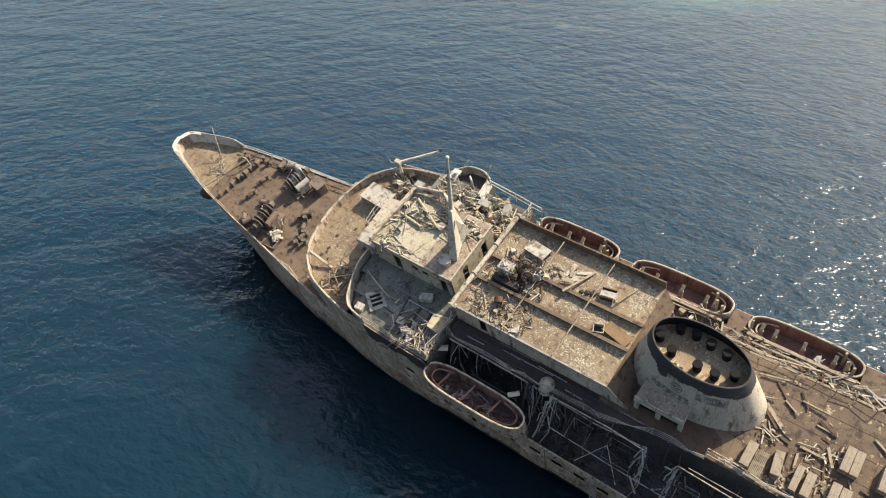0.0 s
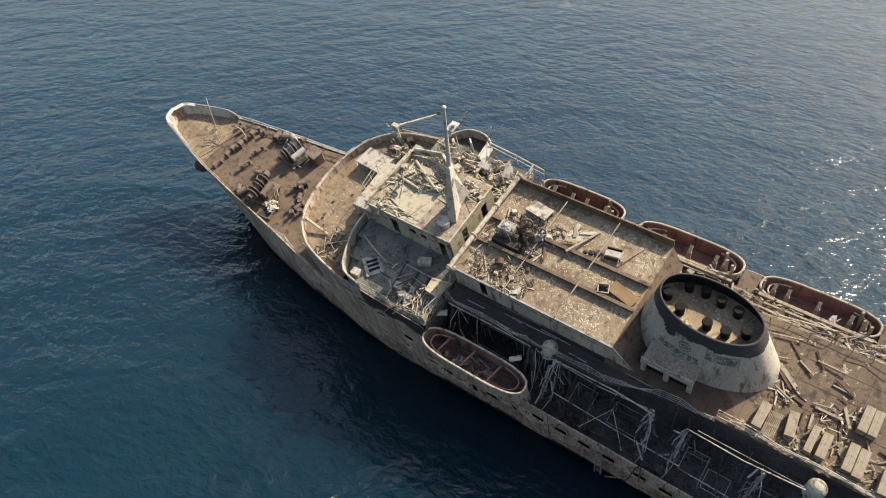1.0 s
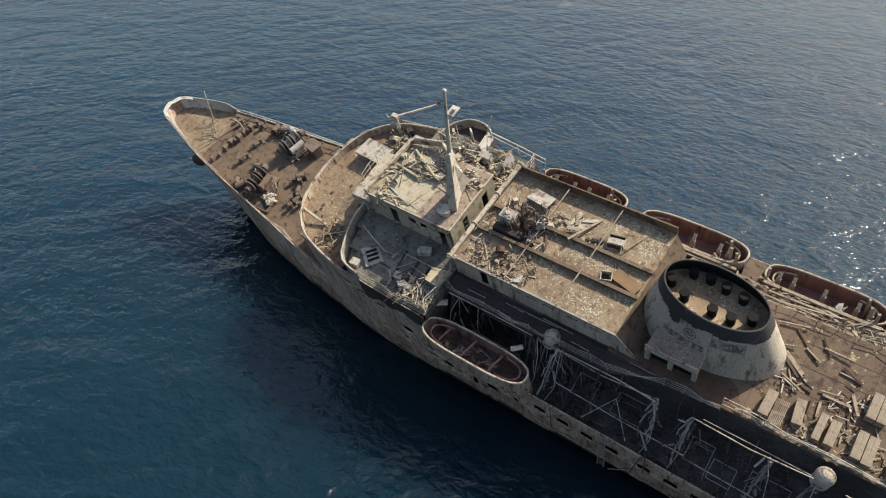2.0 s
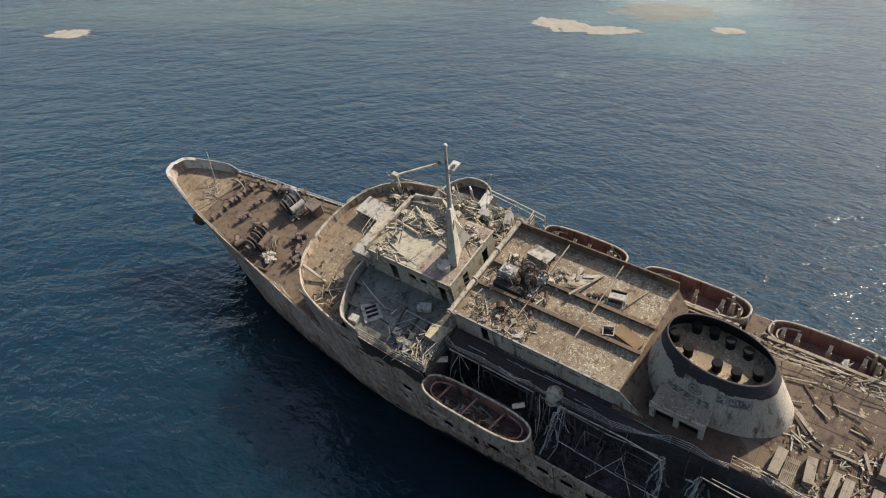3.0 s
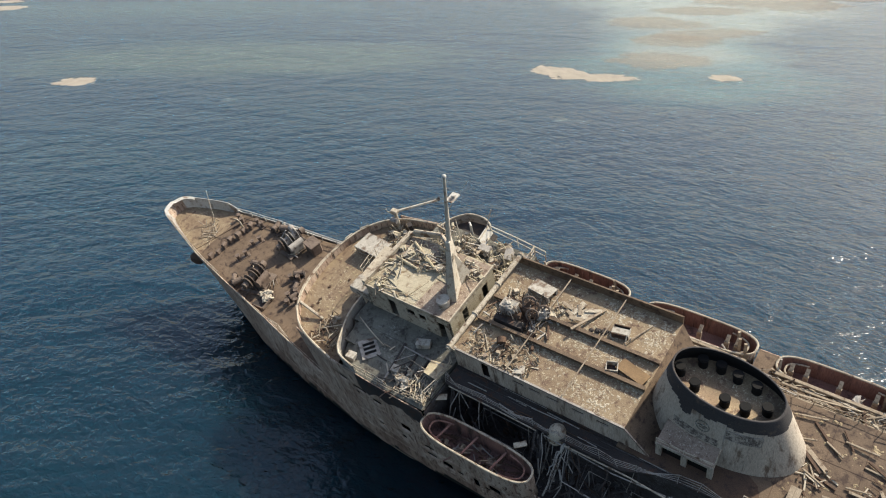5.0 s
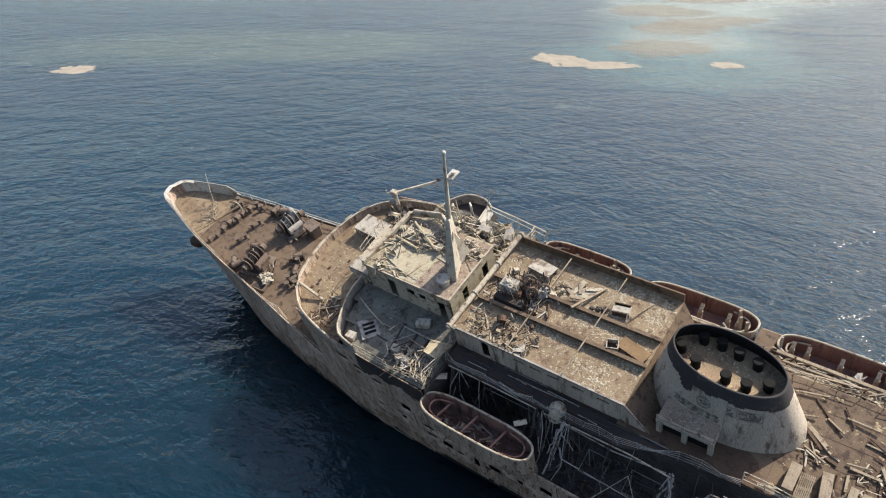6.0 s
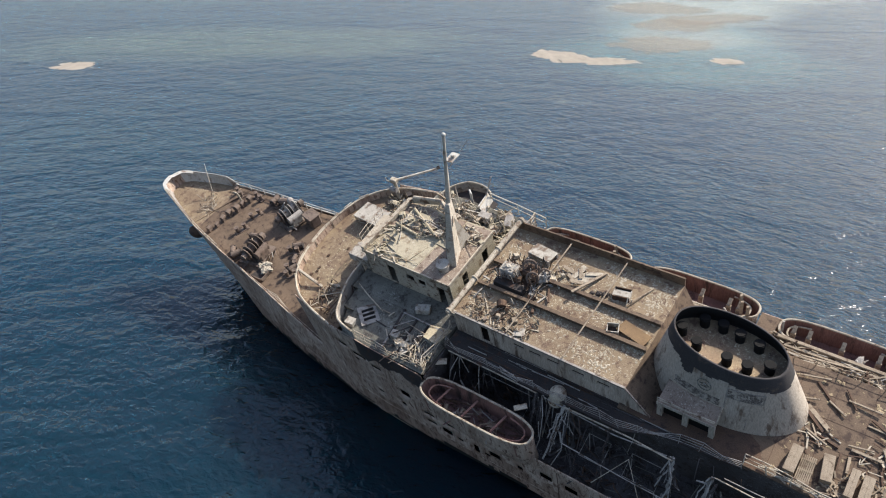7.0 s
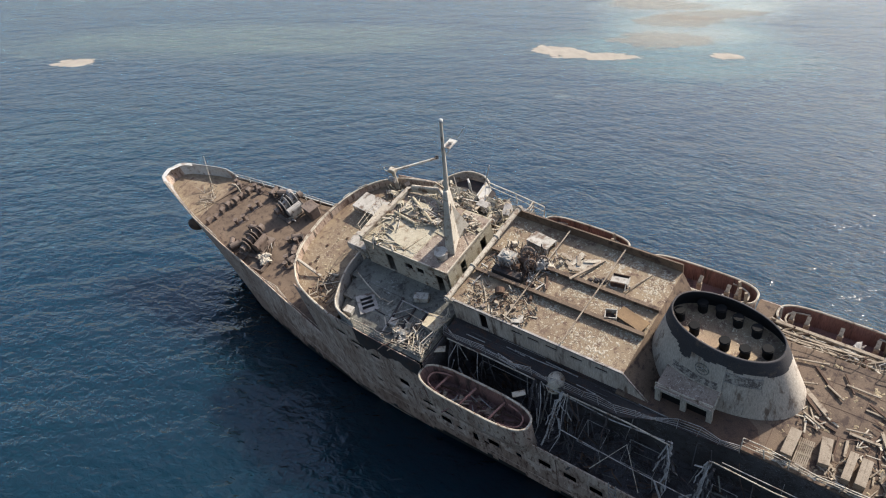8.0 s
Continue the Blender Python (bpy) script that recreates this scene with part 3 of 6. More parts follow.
for pts, tone, h in (([(4.6, 2.4), (1.3, 2.4), (1.3, -3.6), (3.6, -3.6), (3.6, -1.4), (4.4, -0.2)], PINK, 0.02), ([(7.6, 2.35), (4.7, 2.35), (4.5, -0.1), (5.2, -1.0), (7.4, -0.6)], YELLOW, 0.03), ([(9.5, 2.3), (7.75, 2.3), (7.6, -0.6), (9.5, -0.4)], ROOF, 0.02), ([(9.5, -0.55), (5.4, -1.15), (3.75, -1.5), (3.75, -3.6), (9.5, -3.6)], PINK, 0.025)):
    part("roof_plate", slab(B(), pts, 4.14, 4.14 + h), tone, bh)
bm = B()
bar(bm, (9.7, 2.45, 4.32), (9.3, -3.6, 4.5), 0.34, 0.36)
bar(bm, (9.35, -3.5, 4.5), (6.6, -4.3, 4.62), 0.3, 0.34)
bar(bm, (6.6, -4.3, 4.62), (4.2, -3.4, 4.62), 0.22, 0.26)
for x, y in ((9.45, -1.6), (9.5, 0.4), (9.3, -3.4), (6.7, -4.1)):
    bar(bm, (x, y, 4.1), (x, y, 4.4), 0.14)
part("front_coaming", bm, PAINT, bh, "cream coaming beam along the roof's front")
bm = B()
bar(bm, (9.7, 2.5, 4.2), (1.2, 2.5, 4.2), 0.10, 0.16)
bar(bm, (1.2, 2.5, 4.2), (1.2, -3.7, 4.2), 0.10, 0.16)
part("roof_edge", bm, PAINT, bh)
# cabin boxes forward of the bridge
bm = B()
box(bm, 9.9, 12.0, 0.9, 2.4, 1.9, 2.6, bevel=0.05)
part("wing_box", bm, CHALK, ship, "chalky white locker box before the bridge")
bm = B()
slab(bm, [(9.9, 2.4), (11.2, 2.2), (12.6, 0.5), (12.8, -3.2), (9.9, -3.6)], 1.55, 1.7)
part("front_ledge", bm, PAINT, ship)
bm = B()
wall(bm, [(9.95, 2.3), (11.1, 2.1), (12.4, 0.4), (12.6, -3.1), (9.95, -3.5)], 0.0, 1.55, 0.1)
part("front_cabin", bm, PAINT, ship, "cream cabin front under the bridge")

# ---- boat-deck house with its long roof ----
house = part("deckhouse", slab(B(), [(-0.1, 3.7), (-13.2, 3.7), (-13.2, -5.2), (-0.1, -5.2)], 1.25, 1.35), DARK, ship, "grey deckhouse with a tan flaking roof")
part("house_wall", pierced(B(), (0.0, 3.85), (-13.4, 3.85), 1.3, 3.42, 0.1, [(2.3, 2.95, 1.5, 3.15), (5.0, 5.9, 2.6, 2.9), (6.3, 7.2, 2.6, 2.9), (7.7, 8.6, 2.6, 2.9), (9.6, 10.5, 2.6, 2.9), (11.4, 12.3, 2.6, 2.9)]), CABIN, house)
part("house_wall", wall(B(), [(0.0, -5.4), (-13.4, -5.4)], 0.0, 4.25, 0.12), DECK, house)
part("house_wall", wall(B(), [(0.0, 3.8), (0.0, -5.35)], 0.0, 3.42, 0.1), PAINT, house)
part("house_wall", wall(B(), [(-13.35, 3.8), (-13.35, -5.35)], 1.4, 3.42, 0.1), GREY, house)
bm = B()
slab(bm, [(0.05, 3.98), (-13.4, 3.98), (-13.4, -5.34), (0.05, -5.34)], 3.42, 3.5)
part("house_roof", bm, DECK_PALE, house, "tan roof plating covered with pale flakes")
for y in (-1.45, 0.85):
    bm = B()
    box(bm, -13.4, -0.2, y - 0.05, y + 0.05, 3.5, 3.86)
    box(bm, -13.4, -0.2, y - 0.14, y + 0.14, 3.86, 3.9)
    part("roof_girder", bm, DECK, house, "rusted girder along the roof")
bm = B()
box(bm, -13.4, -0.1, 3.86, 4.0, 3.5, 3.62)
part("roof_edge", bm, GREY, house)
bm = B()
v = [bm.verts.new(p) for p in ((-13.4, 3.95, 3.5), (-13.4, -5.35, 3.5), (-14.3, -5.35, 1.5), (-15.1, 4.0, 1.5), (-13.4, 3.95, 3.4), (-13.4, -5.35, 3.4), (-14.2, -5.35, 1.5), (-15.0, 4.0, 1.5))]
for q in ((0, 1, 2, 3), (4, 7, 6, 5), (0, 3, 7, 4), (1, 5, 6, 2), (0, 4, 5, 1), (3, 2, 6, 7)):
    bm.faces.new([v[i] for i in q])
part("aft_slope", bm, DECK, house, "sloping scorched end plate")
bm = B()
v = [bm.verts.new(p) for p in ((-13.4, 3.95, 3.5), (-15.1, 4.0, 1.5), (-13.4, 3.95, 1.4), (-13.4, 3.85, 3.5), (-15.1, 3.9, 1.5), (-13.4, 3.85, 1.4))]
for q in ((0, 1, 2), (3, 5, 4), (0, 2, 5, 3), (0, 3, 4, 1), (1, 4, 5, 2)):
    bm.faces.new([v[i] for i in q])
part("end_wing", bm, CABIN, house)

# ---- upper aft deck, walkway and lower side decks ----
bm = B()
slab(bm, [(-13.0, 4.3), (-46, 4.3), (-46, -4.4), (-13.0, -4.4)], 1.38, 1.5)
part("aft_deck", bm, DECK, ship, "brown plated upper deck aft")
# the funnel's shade on the deck, painted as a thin dark brown plate
part("funnel_shade_plate", slab(B(), [(-13.6, 4.28), (-22.2, 4.28), (-21.4, 2.6), (-19.5, 1.4), (-13.6, 1.4)], 1.5, 1.506), RUST, ship, "dark brown plate painting the funnel's shade on the deck")
bm = B()
slab(bm, [(0.0, 5.7), (-14.0, 5.6), (-16.2, 4.7), (-21.0, 4.45), (-21, 3.7), (0, 3.7)], 1.2, 1.3)
# the house's shade on the walkway is put into this dark colour
part("walkway", bm, DARK, ship, "dark walkway beside the deckhouse, shade put into its colour")
bm = B()
slab(bm, [(0.2, 8.4), (-46, 8.4), (-46, 4.0), (0.2, 4.0)], -3.9, -3.8)
part("side_deck", bm, ASH, ship, "burnt grey side deck")
bm = B()
wall(bm, [(0.0, 4.1), (-46, 4.1)], -3.8, 1.3, 0.1)
wall(bm, [(0.15, 8.3), (0.15, -8.3)], -3.8, 0.75, 0.1)
part("inner_wall", bm, ASH, ship, "burnt inner wall, ashen and black")
bm = B()
slab(bm, [(0.2, -4.0), (-46, -4.0), (-46, -8.4), (-27.7, -8.4), (-27.7, -6.75), (-19.3, -6.75), (-19.3, -8.4), (-18.0, -8.4), (-18.0, -6.8), (-9.4, -6.8), (-9.4, -8.4), (-8.25, -8.4), (-8.25, -6.8), (-0.6, -6.8), (-0.6, -8.4), (0.2, -8.4)], -0.5, -0.4)
part("side_deck", bm, DECK, ship, "rusted starboard side deck")
bm = B()
wall(bm, [(-13.0, -4.4), (-46, -4.4)], -0.4, 1.38, 0.1)
part("inner_wall", bm, GREY, ship)


def boat_bay(x0, x1, yi, yo, z, floor, side):
    """A tub-shaped bay in the ship's side where a lifeboat hung."""
    bm = B()
    n = 40
    L, W = (x0 - x1) / 2, (yo - yi) / 2
    cx, cy = (x0 + x1) / 2, (yo + yi) / 2

    def ring(sl, sw, zz, shift=0.0):
        r = []
        for i in range(n):
            a = 2 * math.pi * i / n
            c, s = math.cos(a), math.sin(a)
            px = L * sl * math.copysign(abs(c) ** 0.55, c)
            py = W * sw * math.copysign(abs(s) ** 0.75, s)
            r.append(bm.verts.new((cx + px, side * (cy + py + shift), zz)))
        return r
    rings = [ring(0.94, 0.80, floor - 2.6, -0.5 * W), ring(0.98, 0.98, floor - 0.6, -0.1 * W), ring(1.0, 1.0, z - 0.3), ring(1.0, 1.0, z), ring(0.985, 0.95, z), ring(0.975, 0.93, z - 0.3), ring(0.95, 0.88, floor)]
    for a, b in zip(rings, rings[1:]):
        for i in range(n):
            bm.faces.new((a[i], a[(i + 1) % n], b[(i + 1) % n], b[i]))
    bm.faces.new(rings[-1])
    for k, f in enumerate(bm.faces):
        f.material_index = 0 if k < 3 * n else 1
    bay = part("boat_bay", bm, (HULL, RED if side < 0 else MAROON), ship, "rounded lifeboat bay, rust-red inside")
    bm = B()
    tube(bm, [(cx + L * math.copysign(abs(math.cos(a)) ** 0.55, math.cos(a)), side * (cy + W * math.copysign(abs(math.sin(a)) ** 0.75, math.sin(a))), z) for a in [2 * math.pi * i / n for i in range(n)]], 0.085, 6, close=True)
    part("bay_rim", bm, PAINT, bay, "pale worn rim")
    arch = lambda c, s: (cx + 0.86 * L * math.copysign(abs(c) ** 0.55, c), side * (cy + 0.78 * W * math.copysign(abs(s) ** 0.75, s)), z - 0.35)
    for e in (0, math.pi):
        part("end_arch", tube(B(), [arch(math.cos(e + a), math.sin(e + a)) for a in np.linspace(-1.15, 1.15, 12)], 0.07, 6), PAINT if side < 0 else RED, bay)
    if side < 0:
        for dx, dy, lean in ((0.5, 0.25, 0.25), (1.0, 0.45, 0.35), (1.3, 1.5, 0.1)):
            part("end_post", bar(B(), (x1 + dx, side * (yi + dy), floor), (x1 + dx + 0.15, side * (yi + dy + lean), z + 1.05 - 0.3 * dy), 0.2, 0.16), WOOD, bay)
        part("end_post", bar(B(), (x0 - 0.35, side * (yi + 0.5), floor), (x0 - 0.25, side * (yi + 0.75), z + 0.95), 0.14, 0.12), GREY, bay)
    for k in range(9):
        x = x1 + 0.8 + (x0 - x1 - 1.6) * k / 8
        bm = B()
        bar(bm, (x, side * (cy + 0.86 * W), z - 0.25), (x, side * (cy + 0.80 * W), floor + 0.02), 0.07, 0.05)
        part("rib", bm, RED, bay)
    return bay


boat_bay(0.2, -8.9, 7.4, 9.6, 0.3, -1.5, 1)
boat_bay(-0.7, -8.15, 6.8, 8.9, 0.9, -0.8, -1)
boat_bay(-9.5, -17.9, 6.8, 9.1, 0.2, -1.4, -1)
boat_bay(-19.4, -27.6, 6.7, 8.9, -0.2, -1.8, -1)



# pale forward end of the foredeck
for f in fd.data.polygons:
    if f.center.x > 37.6:
        f.material_index = 1
fd.data.materials.append(DECK_PALE)


# ---- funnel ----
def funnel():
    bm = B()
    n, levels = 120, 40

    def ring(k, inset=0.0, flat=None):
        """k: 0 at the deck, 1 at the rim, which rises forward."""
        r = []
        for i in range(n):
            a = 2 * math.pi * i / n
            c, s = math.cos(a), math.sin(a)
            cx, cy = -18.25 + 0.2 * k, -0.35 - 0.15 * k
            ax = 5.0 - 1.6 * k - inset if c > 0 else 4.95 - 1.55 * k - inset
            ay = 2.85 - 0.85 * k - inset
            z = 1.5 + (4.62 + 0.52 * c) * k if flat is None else flat
            r.append(bm.verts.new((cx + ax * c, cy + ay * math.copysign(abs(s) ** 0.9, s), z)))
        return r
    rings = [ring(k / levels) for k in range(levels + 1)]
    rings += [ring(1.0, 0.12), ring(0.86, 0.12), ring(0.72, 0.12)]
    for q, (a, b) in enumerate(zip(rings, rings[1:])):
        for i in range(n):
            f = bm.faces.new((a[i], a[(i + 1) % n], b[(i + 1) % n], b[i]))
            c = f.calc_center_median()
            edge = 0.765 + 0.02 * (c.x + 18) / 4 + 0.035 * noise.noise((c.x * 1.1, c.y * 1.1, 2.0))
            if c.y > 0:
                edge -= 0.17 * math.exp(-((c.x + 16.3) / 0.42) ** 4)
            # inner wall painted near black to deepen the shade inside the funnel
            f.material_index = 3 if q > levels else (1 if q / levels > edge else 0)
    f = bm.faces.new(rings[-1])
    f.material_index = 2
    fun = part("funnel", bm, (FUNNEL, SOOT, DECK_PALE, BLACK), ship, "pale flaking funnel with a sooty top band", smooth=True)
    for x, y in ((-15.15, -0.5), (-16.3, 0.1), (-18.2, 0.2), (-19.4, 0.15), (-20.5, -0.5), (-16.1, -1.75), (-17.2, -1.9), (-18.3, -1.75), (-19.5, -1.6)):
        z = 1.5 + 0.72 * (4.62 + 0.15 * (x + 18.1))
        bm = B()
        tube(bm, [(x, y, z - 0.1), (x, y, z + 0.6), (x + 0.02, y, z + 0.62), (x + 0.03, y, z + 0.8)], 0.3, 14)
        # sooty pipe, painted blacker to hold the shade of the hollow funnel
        up = part("uptake_pipe", bm, BLACK, fun, "black exhaust uptake pipe")
        part("pipe_collar", tube(B(), [(x + 0.03, y, z + 0.66), (x + 0.03, y, z + 0.73)], 0.35, 14), BLACK, up)
    for x, y in ((-16.85, 0.75), (-17.3, 0.8)):
        z = 1.5 + 0.72 * (4.62 + 0.15 * (x + 18.1))
        part("uptake_stub", tube(B(), [(x, y, z - 0.05), (x, y, z + 0.12)], 0.14, 10), DARK, fun)
    # vent box on legs at the port side, with its rail
    bm = B()
    box(bm, -18.95, -15.35, 1.5, 3.55, 2.85, 3.02, bevel=0.03)
    vent = part("vent_box", bm, PINK, fun, "rusty vent platform on pale legs")
    part("fascia", box(B(), -18.97, -15.33, 3.55, 3.6, 2.78, 3.04), FUNNEL, vent)
    for x in (-18.78, -17.15, -15.52):
        part("vent_leg", box(B(), x - 0.17, x + 0.17, 3.3, 3.55, 1.5, 2.85), FUNNEL, vent)
    # solid black blocks between the legs paint the dark of the vent openings
    for x0, x1 in ((-18.6, -17.33), (-16.97, -15.7)):
        part("unlit_mouth_block", box(B(), x0, x1, 2.2, 3.25, 1.51, 2.84), BLACK, vent, "black block painted as an unlit vent opening")
    bm = B()
    tube(bm, [(-18.9, 3.5, 3.45), (-17.2, 3.55, 3.4), (-15.35, 3.5, 3.45)], 0.035, 6)
    tube(bm, [(-18.9, 3.5, 3.25), (-15.35, 3.5, 3.22)], 0.03, 6)
    for x in (-18.9, -18.0, -17.1, -16.2, -15.35):
        tube(bm, [(x, 3.5, 3.0), (x, 3.52, 3.45)], 0.03, 5)
    tube(bm, [(-18.95, 3.4, 2.9), (-19.0, 2.75, 4.1)], 0.045, 6)
    part("vent_rail", bm, PAINT, vent)
    # round company mark and faded panel, as plain shapes that follow the plating
    def on_side(x, k):
        ax = 5.0 - 1.6 * k if x > -18.25 else 4.95 - 1.55 * k
        c = min(0.999, abs((x + 18.25 - 0.2 * k) / ax))
        cc = (x + 18.25 - 0.2 * k) / ax
        return Vector((x, -0.35 - 0.15 * k + (2.85 - 0.85 * k) * math.sqrt(1 - c * c) ** 0.9 + 0.03, 1.5 + (4.62 + 0.52 * cc) * k))
    bm = B()
    tube(bm, [on_side(-17.55 + 0.42 * math.cos(a), 0.60 + 0.085 * math.sin(a)) for a in [2 * math.pi * i / 24 for i in range(24)]], 0.03, 5, close=True)
    tube(bm, [on_side(-17.85, 0.6), on_side(-17.55, 0.62), on_side(-17.25, 0.6)], 0.04, 5)
    tube(bm, [on_side(-17.75, 0.57), on_side(-17.35, 0.57)], 0.03, 5)
    part("funnel_mark", bm, SCORCH, fun, "faded round mark")
    for x0, x1, k0, k1, label in ((-20.85, -18.95, 0.57, 0.71, "faded mottled panel"), (-18.6, -15.7, 0.36, 0.47, "scorched mottled paint")):
        bm = B()
        grid = [[bm.verts.new(on_side(x0 + (x1 - x0) * i / 12 + 0.06 * noise.noise((i, j, x0)), k0 + (k1 - k0) * j / 5 + 0.012 * noise.noise((i * 0.8, j, 4.0))) + Vector((0, 0.01, 0))) for j in range(6)] for i in range(13)]
        for p, q in zip(grid, grid[1:]):
            for j in range(5):
                bm.faces.new((p[j], p[j + 1], q[j + 1], q[j]))
        patch = part("paint_patch", bm, MOTTLED, fun, label)
        patch.modifiers.new("plate", "SOLIDIFY").thickness = 0.02
    bm = B()
    for x0, x1, k0, k1 in ((-20.9, -18.9, 0.56, 0.56), (-20.9, -18.9, 0.72, 0.72), (-20.9, -20.9, 0.56, 0.72), (-18.9, -18.9, 0.2, 0.78), (-20.3, -20.3, 0.05, 0.25)):
        tube(bm, [on_side(x0 + (x1 - x0) * i / 8, k0 + (k1 - k0) * i / 8) for i in range(9)], 0.022, 4)
    part("panel_seam", bm, GREY, fun)


funnel()


# ---- mast ----
mast = thing("mast", "cream raked ship's mast standing above the bridge", "mast")
bm = B()
turned = lambda x, y, k: (2.6 - k + x * 0.92 - y * 0.38, -0.45 + x * 0.38 + y * 0.92)
lo = [turned(x, y, 0.0) for x, y in ((0.36, 1.35), (-0.36, 1.35), (-0.36, -1.35), (0.36, -1.35))]
hi = [turned(x, y, 0.6) for x, y in ((0.15, 0.36), (-0.15, 0.36), (-0.15, -0.36), (0.15, -0.36))]
a = [bm.verts.new((x, y, 4.14)) for x, y in lo]
b = [bm.verts.new((x, y, 9.9)) for x, y in hi]
bm.faces.new(a[::-1])
bm.faces.new(b)
for i in range(4):
    bm.faces.new((a[i], a[(i + 1) % 4], b[(i + 1) % 4], b[i]))
bmesh.ops.bevel(bm, geom=list(bm.edges), offset=0.04, segments=1, affect="EDGES")
part("mast_trunk", bm, MASTWHITE, mast)
bm = B()
tube(bm, [(2.0, -0.46, 9.8), (1.55, -0.48, 12.6), (1.0, -0.5, 16.0)], 0.17, 10, 0.09)
part("pole", bm, MASTWHITE, mast)
bm = B()
tube(bm, [(2.05, -0.75, 9.6), (1.6, -0.78, 13.2)], 0.06, 6)
part("side_pole", bm, MASTWHITE, mast)
bm = B()
bmesh.ops.create_icosphere(bm, subdivisions=2, radius=0.16, matrix=Matrix.Translation((0.98, -0.5, 16.1)))
part("top_lamp", bm, WHITE, mast, "white lamp globe", smooth=True)
bm = B()
box(bm, 0.75, 1.35, -1.35, -0.45, 13.87, 13.93)
box(bm, 0.85, 1.1, -1.05, -0.8, 13.93, 14.15, bevel=0.03)
tube(bm, [(0.65, -1.3, 14.2), (0.4, -1.9, 14.7)], 0.03, 5)
tube(bm, [(1.3, -0.6, 13.1), (1.0, -1.2, 13.85)], 0.04, 5)
part("lamp_platform", bm, WHITE, mast, "small white lamp platform")
bm = B()
v = [bm.verts.new(p) for p in ((2.4, -0.9, 4.15), (2.4, -2.4, 4.15), (2.05, -0.7, 8.0), (2.52, -0.9, 4.15), (2.52, -2.4, 4.15), (2.17, -0.7, 8.0))]
for q in ((0, 1, 2), (3, 5, 4), (0, 3, 4, 1), (1, 4, 5, 2), (2, 5, 3, 0)):
    bm.faces.new([v[i] for i in q])
part("stay_plate", bm, MASTWHITE, mast)
bm = B()
for x, y in ((2.9, 0.3), (2.3, 0.3)):
    tube(bm, [(x, y, 4.15), (x - 0.6, -0.2, 8.8)], 0.03, 5)
for i in range(14):
    f = i / 14
    bar(bm, (2.9 - 0.6 * f, 0.3 - 0.5 * f, 4.3 + 4.5 * f), (2.3 - 0.6 * f, 0.3 - 0.5 * f, 4.3 + 4.5 * f), 0.03)
part("ladder", bm, GREY, mast)


# ---- railings ----
def post_mesh(h, r, material):
    bm = B()
    tube(bm, [(0, 0, -0.04), (0.01, 0, h * 0.5), (0, 0, h)], r, 5)
    return mesh_of("post", bm, material)


POSTS = {}


def railing(path, h=1.0, bars=3, gap=1.4, material=None, parent=None, sag=0.06, r=0.03, label="", lost=0.1):
    """Posts and horizontal bars along a line of points, bent and in part missing."""
    material = material or PAINT
    pts = [Vector(p) for p in path]
    seg = [(b - a).length for a, b in zip(pts, pts[1:])]
    total = sum(seg)

    def at(d):
        for (a, b), s in zip(zip(pts, pts[1:]), seg):
            if d <= s:
                return a.lerp(b, d / s)
            d -= s
        return pts[-1]
    n = max(2, int(total / gap) + 1)
    lean = [Vector((rng.normal(0, sag), rng.normal(0, sag), rng.normal(0, sag * 0.5))) for _ in range(n)]
    ob = None
    for k in range(bars, 0, -1):
        i = 0
        while i < n - 1:
            j = i + 1
            while j < n - 1 and rng.random() > lost:
                j += 1
            line = [at(total * q / (n - 1)) + Vector((0, 0, h * k / bars)) + lean[q] * (k / bars) for q in range(i, j + 1)]
            bm = tube(B(), line, r * (1.15 if k == bars else 0.8), 5)
            if ob:
                part("rail", bm, material, ob)
            else:
                ob = part("railing", bm, material, parent or ship, label)
            i = j if rng.random() > lost else j + 1
    key = (round(h, 2), round(r, 3), material.name)
    if key not in POSTS:
        POSTS[key] = post_mesh(h, r, material)
    for q in range(n):
        p = at(total * q / (n - 1))
        d = (Vector((0, 0, h)) + lean[q]).to_track_quat("Z", "Y").to_matrix().to_4x4()
        part("post", POSTS[key], material, ob, m=Matrix.Translation(p) @ d)
    return ob


def edge(x, side, inset=0.15):
    return mid(x) + side * (plan_edge(x) - inset)


railing([(x, edge(x, -1, 0.05), rim(x, -1)) for x in np.linspace(18.5, 38.5, 12)], 0.78, 2, 1.9, WHITE, r=0.055, sag=0.04, lost=0.06, label="pale bent rail along the foredeck edge")
railing([(x, edge(x, 1, 0.05), rim(x, 1)) for x in np.linspace(33.0, 38.5, 4)], 0.5, 2, 1.4, PAINT)
railing([(x, edge(x, 1, 0.05), rim(x, 1)) for x in np.linspace(19.0, 23.5, 4)], 0.6, 2, 1.2, PAINT, sag=0.12)
railing([(x * 1.004, y, 0.8) for x, y in FRONT[12:40]], 0.14, 1, 0.8, PAINT, r=0.035, sag=0.03, lost=0.5)
railing([(6.8, 8.15, 0.9), (4.4, 8.2, 0.9), (2.4, 8.1, 0.9), (0.4, 8.0, 0.9)], 1.15, 3, 1.0, PAINT, label="pale broken rail at the wing's outer edge")
railing([(0.4, 8.0, 0.95), (0.5, 6.0, 1.1), (0.5, 4.0, 1.2)], 1.0, 3, 0.8, PAINT, sag=0.15)
railing([(5.2, -9.0, 1.1), (3.0, -8.85, 0.9), (0.6, -8.6, 0.75), (-0.4, -8.5, 0.7)], 1.1, 2, 1.9, MASTWHITE, r=0.045, sag=0.05, lost=0.12, label="pale rail on the far wing")
railing([(0.5, -8.3, 0.9), (0.4, -5.6, 1.2)], 1.3, 3, 0.8, PAINT, r=0.05)
